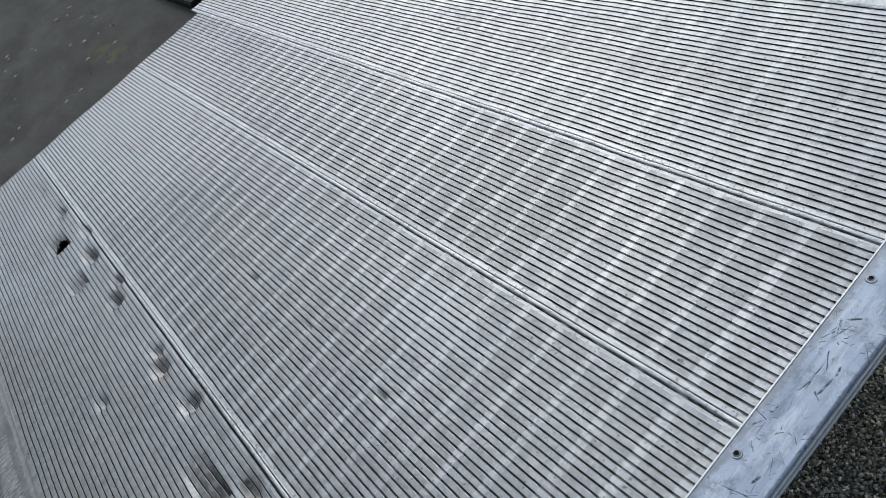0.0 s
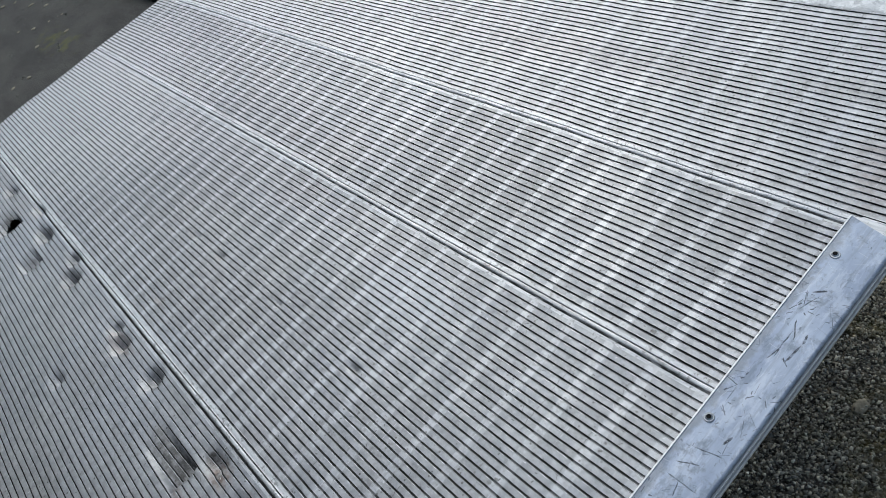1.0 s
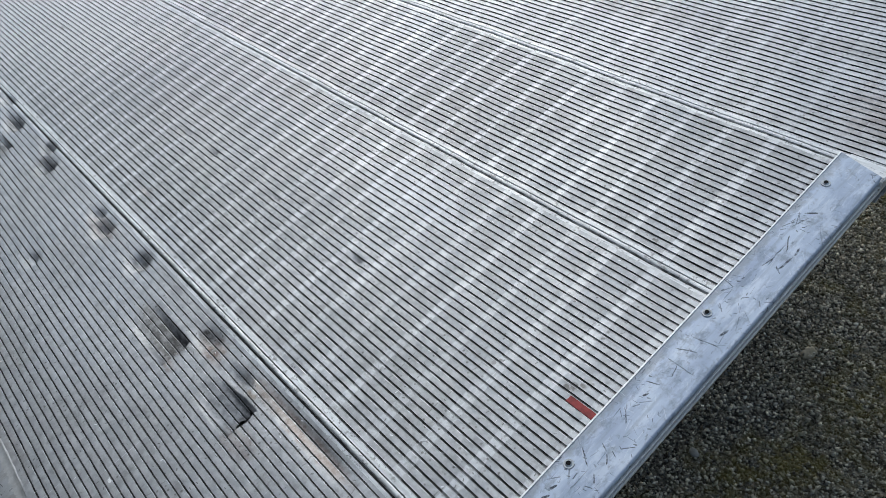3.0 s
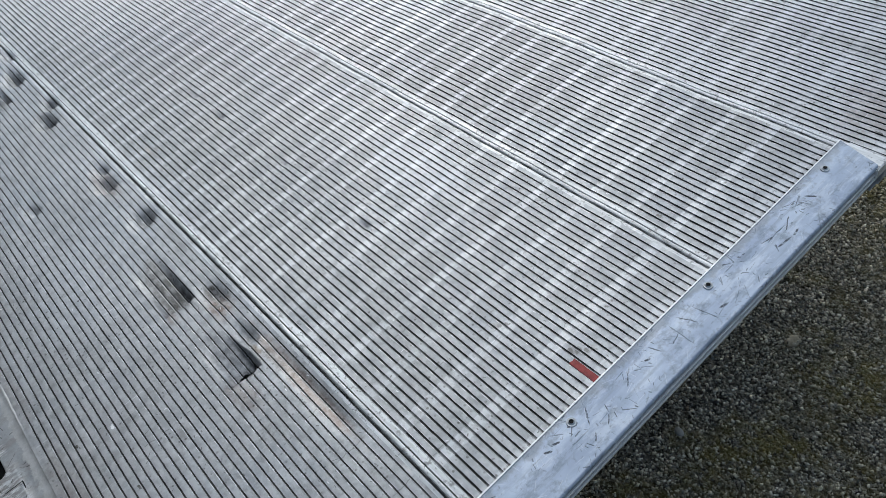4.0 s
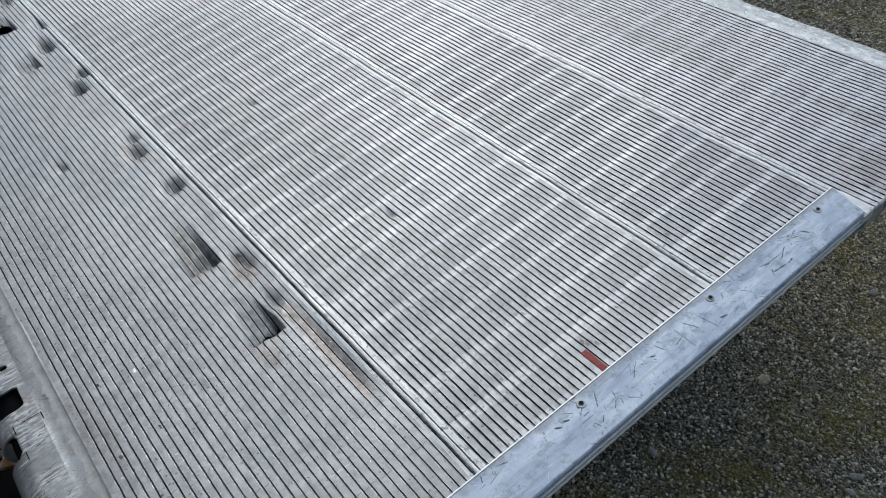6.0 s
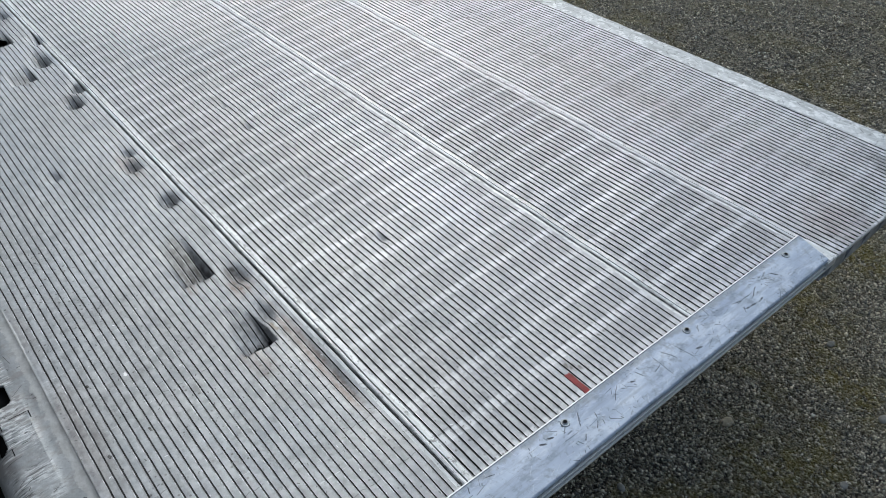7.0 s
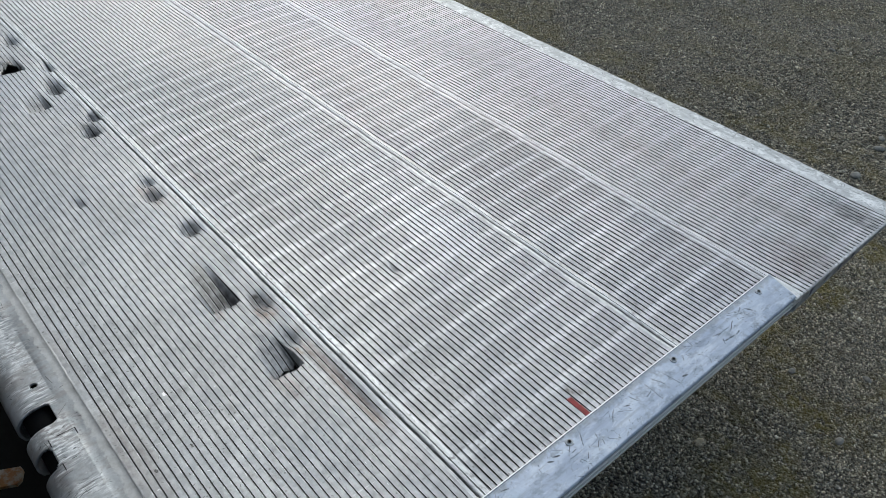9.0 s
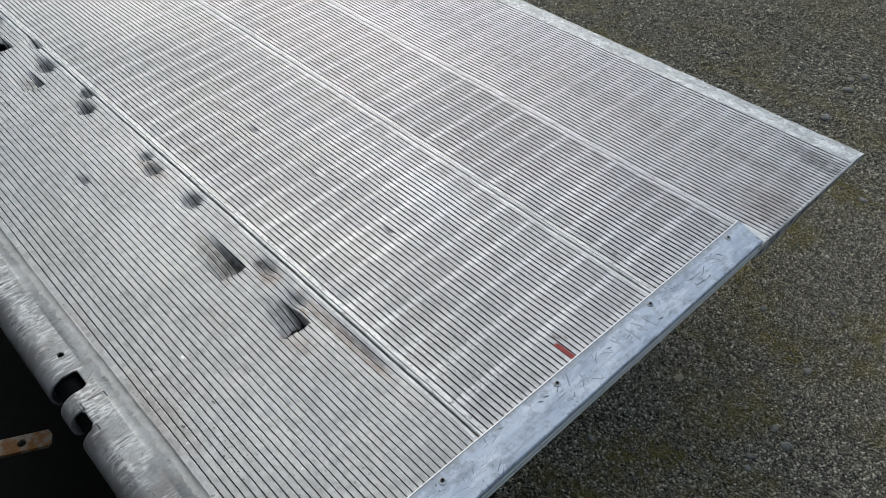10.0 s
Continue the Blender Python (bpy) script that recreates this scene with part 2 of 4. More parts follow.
def trim_metal():
    k = Mat("trim_metal")
    roll = k.ramp(k.noise(1, 4, 0.6, k.mapped((34, 7, 30))), 0.3, 0.7)
    c = k.mix(roll, (0.42, 0.485, 0.615), (0.58, 0.65, 0.775))
    pale = k.ramp(k.noise(1, 5, 0.7, k.mapped((60, 20, 60), 20)), 0.48, 0.62, 0, 0.7)
    c = k.mix(pale, c, (0.67, 0.725, 0.825))
    c = k.mix(k.ramp(k.noise(30, 5, 0.75), 0.52, 0.68, 0, 0.7), c, (0.25, 0.28, 0.345))
    c = k.mix(k.ramp(k.noise(150, 4, 0.75), 0.60, 0.72, 0, 0.6), c, (0.20, 0.22, 0.26))
    streak = k.ramp(k.noise(1, 5, 0.7, k.mapped((130, 7, 60), 2, (3, 0, 0))), 0.50, 0.68, 0, 0.5)
    c = k.mix(streak, c, (0.33, 0.375, 0.46))
    # grey rubbed dirt along the inner edge
    inner = k.math("MULTIPLY", k.ramp(k.math("ADD", k.xyz(0), k.ramp(k.noise(40, 4, 0.7), 0.3, 0.7, -0.006, 0.006)), 0.016, 0.004), 0.55)
    c = k.mix(inner, c, (0.27, 0.275, 0.29))
    wob = k.ramp(k.noise(60, 2, 0.5), 0.25, 0.75, -0.0007, 0.0007)
    px, py = k.math("ADD", k.xyz(0), wob), k.math("ADD", k.xyz(1), wob)
    worn = k.ramp(k.noise(190, 4, 0.75), 0.34, 0.58, 0.25, 1.0)
    marks = None
    for rows, half in ((CUTS, 0.0007), (GOUGES, 0.0013)):
        for x0, y0, x1, y1 in rows:
            length = math.hypot(x1 - x0, y1 - y0)
            ux, uy = (x1 - x0) / length, (y1 - y0) / length
            dx, dy = k.math("SUBTRACT", px, (x0 + x1) / 2), k.math("SUBTRACT", py, (y0 + y1) / 2)
            along = k.math("ABSOLUTE", k.math("ADD", k.math("MULTIPLY", dx, ux), k.math("MULTIPLY", dy, uy)))
            off = k.math("ABSOLUTE", k.math("SUBTRACT", k.math("MULTIPLY", dy, ux), k.math("MULTIPLY", dx, uy)))
            taper = k.ramp(along, length * 0.58, length * 0.25, -0.0008, half)
            q = k.ramp(k.math("SUBTRACT", off, taper), 0.0003, -0.0002)
            marks = q if marks is None else k.math("MAXIMUM", marks, q)
    marks = k.math("MULTIPLY", marks, worn)
    zone = k.ramp(k.noise(11, 3, 0.6), 0.42, 0.60, 0.10, 1.0)
    small = None
    for sc, ln, w, keep, sh in ((30, 0.013, 0.0006, 0.22, 1.1), (48, 0.009, 0.0006, 0.30, 2.2), (80, 0.005, 0.0007, 0.28, 5.1), (120, 0.0025, 0.0010, 0.30, 9.9)):
        q = k.strokes(sc, ln, w, keep, sh)
        small = q if small is None else k.math("MAXIMUM", small, q)
    marks = k.math("MAXIMUM", marks, k.math("MULTIPLY", k.math("MULTIPLY", small, zone), 0.85))
    drag = k.ramp(k.noise(1, 3, 0.6, k.mapped((230, 8, 60), 3)), 0.66, 0.71, 0, 0.6)
    marks = k.math("MAXIMUM", marks, k.math("MULTIPLY", drag, zone))
    blotch = k.ramp(k.noise(1, 5, 0.7, k.mapped((46, 22, 40), 35, (5, 2, 0))), 0.52, 0.64, 0, 0.6)
    c = k.mix(blotch, c, (0.26, 0.30, 0.385))
    c = k.mix(k.math("MULTIPLY", marks, 0.95), c, (0.045, 0.052, 0.072))
    bright = k.math("MULTIPLY", k.strokes(48, 0.008, 0.0004, 0.5, 6.6), 0.5)
    c = k.mix(bright, c, (0.80, 0.83, 0.88))
    relief = k.math("SUBTRACT", k.math("MULTIPLY", k.noise(20, 3), 0.8), k.math("MULTIPLY", marks, 0.4))
    return k.end(c, k.ramp(k.noise(16, 4), 0.3, 0.7, 0.40, 0.56), 0.32, relief, 0.0012, 0.6)


def galvanised():
    """Dull scraped zinc of the rounded hinge edge."""
    k = Mat("galvanised_steel")
    c = k.mix(k.ramp(k.noise(9, 6, 0.68), 0.32, 0.68), (0.27, 0.28, 0.295), (0.52, 0.535, 0.555))
    c = k.mix(k.ramp(k.noise(1, 5, 0.7, k.mapped((30, 14, 20), 0, (2, 0, 0))), 0.46, 0.60, 0, 0.65), c, (0.36, 0.335, 0.325))
    worn = k.math("MULTIPLY", k.ramp(k.xyz(1), 0.070, 0.045), k.ramp(k.xyz(1), 0.000, 0.012))
    zone = k.math("MULTIPLY", k.ramp(k.noise(11, 4, 0.65), 0.42, 0.56), worn)
    rub = k.ramp(k.noise(1, 5, 0.72, k.mapped((190, 60, 40))), 0.46, 0.60)
    c = k.mix(k.math("MULTIPLY", k.math("MULTIPLY", rub, zone), 0.9), c, (0.82, 0.83, 0.84))
    pit = k.ramp(k.noise(1, 4, 0.72, k.mapped((220, 70, 60), 6, (4, 0, 0))), 0.60, 0.67)
    c = k.mix(k.math("MULTIPLY", pit, k.ramp(zone, 0, 1, 0.25, 0.9)), c, (0.07, 0.07, 0.075))
    c = k.mix(k.ramp(k.noise(70, 4, 0.7), 0.63, 0.72, 0, 0.5), c, (0.15, 0.13, 0.11))
    nick = k.math("MAXIMUM", k.strokes(24, 0.012, 0.0006, 0.25), k.strokes(80, 0.003, 0.0008, 0.16, 2.0))
    c = k.mix(k.math("MULTIPLY", nick, 0.8), c, (0.07, 0.07, 0.075))
    # cross scrapes on the crown, bright and dark side by side
    crown = k.math("MULTIPLY", k.ramp(k.xyz(1), 0.064, 0.052), k.ramp(k.xyz(1), 0.004, 0.016))
    scrape = k.noise(1, 4, 0.7, k.mapped((300, 34, 30), 3, (8, 0, 0)))
    bare = k.math("MULTIPLY", k.ramp(k.noise(16, 3, 0.6, k.mapped((1, 0.5, 1), 0, (6, 1, 0))), 0.44, 0.58), crown)
    c = k.mix(k.math("MULTIPLY", k.ramp(scrape, 0.50, 0.62), bare), c, (0.86, 0.87, 0.88))
    c = k.mix(k.math("MULTIPLY", k.ramp(scrape, 0.44, 0.36), k.math("MULTIPLY", bare, 0.8)), c, (0.10, 0.10, 0.105))
    # plank edge left bare beside the first rib
    ledge = k.ramp(k.math("ADD", k.xyz(1), k.ramp(k.noise(60, 4, 0.7), 0.25, 0.75, -0.004, 0.004)), 0.0735, 0.0755)
    c = k.mix(k.math("MULTIPLY", ledge, 0.75), c, k.mix(k.ramp(k.noise(40, 5, 0.7), 0.35, 0.65), (0.50, 0.50, 0.49), (0.66, 0.66, 0.655)))
    return k.end(c, k.ramp(zone, 0, 1, 0.56, 0.40), 0.5, k.math("SUBTRACT", k.noise(120, 5, 0.75), pit), 0.0010, 0.6)


def tip_metal():
    k = Mat("tip_metal")
    c = k.mix(k.ramp(k.noise(1, 5, 0.65, k.mapped((12, 50, 20))), 0.3, 0.7), (0.46, 0.465, 0.475), (0.70, 0.705, 0.715))
    c = k.mix(k.ramp(k.noise(1, 5, 0.75, k.mapped((45, 45, 45), 25)), 0.50, 0.60, 0, 0.8), c, (0.92, 0.92, 0.93))
    c = k.mix(k.ramp(k.noise(1, 5, 0.75, k.mapped((90, 45, 40), 65, (3, 0, 0))), 0.55, 0.66, 0, 0.75), c, (0.22, 0.22, 0.225))
    c = k.mix(k.math("MULTIPLY", k.strokes(40, 0.012, 0.0010, 0.6), 0.8), c, (0.10, 0.10, 0.105))
    bare = k.math("MAXIMUM", k.spot(0.005, 1.655, 0.035, 0.020), k.math("MULTIPLY", k.spot(-0.25, 1.645, 0.30, 0.014), 0.5))
    c = k.mix(k.math("MULTIPLY", bare, k.ramp(k.noise(90, 4, 0.7), 0.36, 0.52)), c, (0.96, 0.96, 0.965))
    return k.end(c, 0.46, 0.4, k.noise(70, 4, 0.7), 0.0015, 0.6)


def plain(name, color, rough, metal=0.0, grain=60, spread=0.25, spec=0.5):
    k = Mat(name)
    dark = tuple(v * (1 - spread) for v in color)
    light = tuple(min(1, v * (1 + spread)) for v in color)
    return k.end(k.mix(k.ramp(k.noise(grain, 5, 0.7), 0.3, 0.7), dark, light), rough, metal, k.noise(grain * 3, 4, 0.7), 0.0008, 0.5, spec)


def rusty():
    k = Mat("rusty_steel")
    c = k.mix(k.ramp(k.noise(30, 5, 0.7), 0.42, 0.58), (0.60, 0.53, 0.44), (0.48, 0.24, 0.10))
    return k.end(c, 0.7, 0.3, k.noise(160, 5, 0.75), 0.001, 0.7)


def moss_patches(k):
    m = k.math("MULTIPLY", k.ramp(k.noise(2.0, 4, 0.65, k.mapped((1, 1, 1), 0, (4, 1, 0))), 0.46, 0.60), k.ramp(k.noise(35, 4, 0.7), 0.34, 0.56))
    return k.math("MULTIPLY", m, k.ramp(k.xyz(1), 2.0, 3.4, 1.0, 0.3))


def far_yard(k):
    """1 on the tarmac beyond the gravel, with a ragged border."""
    return k.ramp(k.math("ADD", k.xyz(0), k.ramp(k.noise(1.1, 4, 0.6), 0.2, 0.8, -0.5, 0.5)), -2.4, -3.0)


def ground_mat():
    """Dark damp grit under the chips, with moss; smoother tarmac at the far end of the yard."""
    k = Mat("gravel_ground")
    g = k.n.new("ShaderNodeRGBToBW")
    k.l.new(k.voronoi(170, out="Color"), g.inputs[0])
    c = k.mix(k.ramp(g.outputs[0], 0.25, 0.9), (0.036, 0.031, 0.023), (0.44, 0.39, 0.295))
    g2 = k.n.new("ShaderNodeRGBToBW")
    k.l.new(k.voronoi(75, out="Color"), g2.inputs[0])
    c = k.mix(k.ramp(g2.outputs[0], 0.50, 0.25, 0, 0.75), c, (0.024, 0.021, 0.016))
    c = k.mix(k.ramp(g2.outputs[0], 0.70, 0.85, 0, 0.5), c, (0.38, 0.34, 0.265))
    c = k.mix(k.ramp(k.noise(0.9, 4, 0.6), 0.42, 0.65, 0, 0.35), c, (0.15, 0.137, 0.113))
    c = k.mix(k.math("MULTIPLY", moss_patches(k), 0.65), c, (0.24, 0.19, 0.035))
    tarmac = k.mix(k.ramp(k.noise(1.4, 5, 0.65, k.mapped((1, 1.8, 1))), 0.35, 0.68), (0.054, 0.049, 0.043), (0.112, 0.102, 0.087))
    tarmac = k.mix(k.ramp(k.noise(90, 4, 0.75), 0.52, 0.72, 0, 0.7), tarmac, (0.14, 0.134, 0.12))
    tarmac = k.mix(k.math("MULTIPLY", k.spot(-4.75, 1.05, 0.42, 0.13), k.ramp(k.noise(9, 5, 0.7), 0.45, 0.62, 0, 0.7)), tarmac, (0.15, 0.145, 0.035))
    c = k.mix(far_yard(k), c, tarmac)
    relief = k.math("ADD", k.voronoi(170), k.math("MULTIPLY", k.noise(60, 5, 0.75), 0.8))
    return k.end(c, 0.75, 0.0, relief, 0.006, 0.9, 0.35)


def chip_mat():
    k = Mat("stone_chips")
    geo = k.n.new("ShaderNodeNewGeometry")
    r = geo.outputs["Random Per Island"]
    c = k.mix(k.math("POWER", r, 1.65), (0.105, 0.094, 0.072), (1.0, 0.92, 0.74))
    c = k.mix(k.ramp(k.math("FRACT", k.math("MULTIPLY", r, 37.0)), 0.70, 0.80, 0, 0.4), c, (0.29, 0.215, 0.13))
    c = k.mix(k.ramp(k.math("FRACT", k.math("MULTIPLY", r, 91.0)), 0.80, 0.88, 0, 0.6), c, (0.13, 0.14, 0.145))
    c = k.mix(k.ramp(r, 0.97, 0.99), c, (0.95, 0.91, 0.80))
    c = k.mix(k.math("MULTIPLY", moss_patches(k), 0.70), c, (0.29, 0.235, 0.05))
    c = k.mix(k.math("MULTIPLY", far_yard(k), 0.8), c, (0.05, 0.05, 0.048))
    return k.end(c, k.ramp(r, 0, 1, 0.45, 0.75), 0.0, k.noise(400, 3), 0.0006, 0.5, 0.4)


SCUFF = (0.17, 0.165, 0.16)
BROWN, SOOT_SHADE, GREY, PALE = (0.225, 0.17, 0.145), (0.06, 0.055, 0.05), (0.27, 0.26, 0.24), (0.9, 0.9, 0.9)
# dark ovals along the dents are part soot, part shade painted into the colour
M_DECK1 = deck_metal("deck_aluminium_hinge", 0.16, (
    (-0.345, 0.345, 0.045, 0.022, BROWN, 0.6), (-0.395, 0.384, 0.045, 0.014, SOOT_SHADE, 0.5), (-0.375, 0.365, 0.02, 0.022, SOOT_SHADE, 0.6),
    (-0.585, 0.374, 0.055, 0.012, SOOT_SHADE, 0.55), (-0.590, 0.358, 0.050, 0.020, SOOT_SHADE, 0.5), (-0.575, 0.352, 0.025, 0.020, SOOT_SHADE, 0.6), (-0.62, 0.348, 0.05, 0.020, GREY, 0.4),
    (-0.30, 0.415, 0.16, 0.016, BROWN, 0.85), (-0.35, 0.408, 0.05, 0.010, SOOT_SHADE, 0.45), (-0.52, 0.405, 0.045, 0.022, BROWN, 0.9), (-0.545, 0.405, 0.022, 0.012, SOOT_SHADE, 0.7),
    (-0.43, 0.402, 0.022, 0.010, SOOT_SHADE, 0.6), (-0.605, 0.364, 0.060, 0.022, SOOT_SHADE, 0.3), (-0.405, 0.374, 0.050, 0.020, SOOT_SHADE, 0.3), (-0.66, 0.366, 0.05, 0.014, GREY, 0.6), (-0.36, 0.105, 0.13, 0.030, BROWN, 0.40), (-0.62, 0.10, 0.10, 0.016, BROWN, 0.30), (-0.55, 0.338, 0.030, 0.010, BROWN, 0.6), (-0.622, 0.358, 0.085, 0.024, SOOT_SHADE, 0.50), (-0.420, 0.364, 0.065, 0.024, SOOT_SHADE, 0.40),
    (-0.80, 0.41, 0.035, 0.02, SOOT_SHADE, 0.7), (-0.96, 0.40, 0.07, 0.025, BROWN, 0.55),
    # the near-black oval paints the darkness inside the torn hole
    (-1.725, 0.357, 0.065, 0.032, SOOT_SHADE, 0.85), (-1.698, 0.352, 0.022, 0.022, (0.012, 0.012, 0.012), 0.95), (-1.28, 0.40, 0.05, 0.02, SOOT_SHADE, 0.55),
    (-1.34, 0.43, 0.035, 0.016, SOOT_SHADE, 0.55), (-1.54, 0.412, 0.06, 0.02, SOOT_SHADE, 0.55),
    (-1.47, 0.345, 0.06, 0.024, SOOT_SHADE, 0.65), (-1.87, 0.41, 0.05, 0.02, SOOT_SHADE, 0.55), (-2.08, 0.40, 0.04, 0.015, GREY, 0.6), (-0.512, 0.399, 0.012, 0.006, SOOT_SHADE, 0.8), (-0.548, 0.412, 0.016, 0.006, SOOT_SHADE, 0.8), (-0.500, 0.392, 0.030, 0.010, BROWN, 0.7),
    (-0.395, 0.398, 0.018, 0.006, (0.16, 0.11, 0.06), 0.9), (-0.26, 0.424, 0.10, 0.006, SOOT_SHADE, 0.35)),
    ((-0.455, 0.136, 0.0042, SOOT_SHADE), (-0.293, 0.123, 0.003, SOOT_SHADE), (-0.320, 0.118, 0.003, SOOT_SHADE), (-0.444, 0.187, 0.0038, PALE), (-0.328, 0.177, 0.004, SOOT_SHADE)))
M_DECK = deck_metal("deck_aluminium", 1.0, (
    (-0.050, 0.690, 0.014, 0.008, GREY, 0.45), (-0.036, 0.705, 0.005, 0.012, GREY, 0.5), (-0.155, 0.652, 0.007, 0.012, GREY, 0.5),
    # grey ovals on the shallow dimples paint in their shade
    (-0.946, 0.650, 0.030, 0.012, GREY, 0.45), (-0.464, 0.652, 0.020, 0.008, GREY, 0.40), (-1.06, 0.650, 0.035, 0.014, GREY, 0.45), (-0.712, 0.653, 0.024, 0.010, GREY, 0.40),
    # bluish pale oval, sky sheen painted on at the far end, greyer oval mid plank
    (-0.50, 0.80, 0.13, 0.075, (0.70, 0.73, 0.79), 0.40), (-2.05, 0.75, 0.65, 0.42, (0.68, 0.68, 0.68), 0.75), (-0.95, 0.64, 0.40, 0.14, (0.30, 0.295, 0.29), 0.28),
    (-0.97, 0.507, 0.03, 0.012, BROWN, 0.5)),
    ((-0.158, 0.646, 0.0042, SCUFF), (-0.153, 0.654, 0.0042, SCUFF), (-0.148, 0.662, 0.0034, SCUFF), (-0.054, 0.686, 0.006, SCUFF), (-0.046, 0.692, 0.006, SCUFF),
     (-0.038, 0.700, 0.005, SCUFF), (-0.030, 0.709, 0.004, SCUFF), (-1.887, 0.674, 0.008, SOOT_SHADE), (-0.111, 0.944, 0.005, SOOT_SHADE), (-1.306, 0.706, 0.005, SOOT_SHADE), (-0.056, 0.809, 0.004, SOOT_SHADE)))
# the last value, 1.40, paints the ramp's extra sky reflection into its colour
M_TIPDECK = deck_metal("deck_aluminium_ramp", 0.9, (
    (0.02, 1.33, 0.09, 0.10, BROWN, 0.55), (0.02, 1.57, 0.10, 0.04, SOOT_SHADE, 0.62), (-0.06, 1.45, 0.16, 0.035, GREY, 0.40), (-0.55, 1.40, 0.30, 0.05, BROWN, 0.20)),
    ((-1.080, 1.394, 0.008, SOOT_SHADE), (0.036, 1.269, 0.0055, SOOT_SHADE), (-1.528, 1.275, 0.005, SOOT_SHADE)), 1.40)
M_LIP = lip_metal("worn_lip", 0.46, 0.64, (0.41, 0.41, 0.415), (0.75, 0.755, 0.77))
M_EDGE = lip_metal("bright_edge", 0.25, 0.45, (0.62, 0.62, 0.63), (0.95, 0.955, 0.96))
M_GROOVE = groove_dirt_shade("groove_dirt_shade", (0.055, 0.053, 0.051), (0.135, 0.132, 0.128))
# near-black copy for groove walls and joint cracks: grime with shade painted in
M_CREVICE = groove_dirt_shade("groove_grime_shade", (0.020, 0.0196, 0.019), (0.050, 0.049, 0.047))
M_SEAM, M_SEAMDIRT = seam_metal(), joint_dirt()
M_TRIM, M_GALV, M_TIP = trim_metal(), galvanised(), tip_metal()
M_STEEL = plain("screw_steel", (0.45, 0.47, 0.50), 0.38, 0.8)
M_BLACK = plain("black_rubber_paint", (0.007, 0.007, 0.0075), 0.7, spec=0.2)
M_RED = plain("red_tape", (0.32, 0.022, 0.022), 0.45, 0.0, 90, 0.35)
M_UNDER = plain("under_aluminium", (0.34, 0.345, 0.36), 0.5, 0.4, 24, 0.45)
M_WALL = plain("dark_body_paint", (0.14, 0.145, 0.155), 0.5, 0.0, 5, 0.2)
M_RUST, M_GROUND, M_CHIP = rusty(), ground_mat(), chip_mat()
M_STONE = plain("loose_stone", (0.26, 0.25, 0.225), 0.8, 0.0, 40, 0.35)
M_LEAF = plain("dry_leaf", (0.34, 0.295, 0.21), 0.8, 0.0, 60, 0.4)


# ---- building helpers ----
def thing(name, at, label, category, **more):
    ob = new(name)
    ob.location = at
    ob.empty_display_size = 0.1
    return tagged(ob, label, category, **more)


def link_mesh(name, me, mats, parent=None, label=""):
    for m in mats if isinstance(mats, (list, tuple)) else [mats]:
        me.materials.append(m)
    ob = new(name, me)
    if parent is not None:
        ob.parent = parent
        if parent.parent is None:
            ob.matrix_parent_inverse = Matrix.Translation(-parent.location)
    if label:
        ob["label"] = label
    return ob


def part(name, bm, mats, parent=None, label="", smooth=False):
    """One bmesh as one mesh object, its points in world places, under a thing or a part."""
    me = bpy.data.meshes.new(name)
    bmesh.ops.recalc_face_normals(bm, faces=bm.faces)
    for f in bm.faces:
        f.smooth = smooth
    bm.to_mesh(me)
    bm.free()
    return link_mesh(name, me, mats, parent, label)


def grid_part(name, P, mats, parent, label="", cut=None, slot=None, smooth=False, round_cells=None):
    """A sheet from an array of places P[i, j]; cut and slot are arrays for its cells."""
    ni, nj = P.shape[:2]
    idx = np.arange(ni * nj).reshape(ni, nj)
    F = np.stack([idx[:-1, :-1], idx[1:, :-1], idx[1:, 1:], idx[:-1, 1:]], -1).reshape(-1, 4)
    S = np.zeros(len(F), int) if slot is None else slot.reshape(-1)
    if cut is not None:
        keep = ~cut.reshape(-1)
        F, S = F[keep], S[keep]
    me = bpy.data.meshes.new(name)
    me.from_pydata(P.reshape(-1, 3).tolist(), [], F.tolist())
    me.polygons.foreach_set("material_index", S.astype(np.int32))
    me.polygons.foreach_set("use_smooth", [smooth] * len(F) if round_cells is None else round_cells.reshape(-1))
    me.update()
    return link_mesh(name, me, mats, parent, label)


def box(bm, x0, x1, y0, y1, z0, z1, bevel=0.0):
    r = bmesh.ops.create_cube(bm, size=1.0, matrix=Matrix.LocRotScale(
        ((x0 + x1) / 2, (y0 + y1) / 2, (z0 + z1) / 2), None, (x1 - x0, y1 - y0, z1 - z0)))
    if bevel:
        edges = list({e for v in r["verts"] for e in v.link_edges})
        bmesh.ops.bevel(bm, geom=edges, offset=bevel, segments=2, affect="EDGES")
    return bm


def sweep(bm, profile, a, b, axis="x", ends=None):
    """A closed profile of (across, up) pairs, drawn out from a to b; ends shifts the far end point by point."""
    rings = []
    for side, t in enumerate((a, b)):
        ring = []
        for i, (p, z) in enumerate(profile):
            s = t + (ends[i] if side and ends else 0)
            ring.append(bm.verts.new((s, p, z) if axis == "x" else (p, s, z)))
        rings.append(ring)
    n = len(profile)
    for i in range(n):
        bm.faces.new((rings[0][i], rings[0][(i + 1) % n], rings[1][(i + 1) % n], rings[1][i]))
    bm.faces.new(rings[0])
    bm.faces.new(rings[1][::-1])
    return bm


# ---- ground ----
rng = np.random.default_rng(5)


def soil(x, y):
    """Height of the uneven yard surface."""
    return (0.010 * np.sin(1.7 * x + 0.6) * np.cos(1.3 * y) + 0.006 * np.sin(3.9 * x - 2.2 * y)) * np.exp(-((x + 1.5) ** 2 + (y - 2) ** 2) / 60)


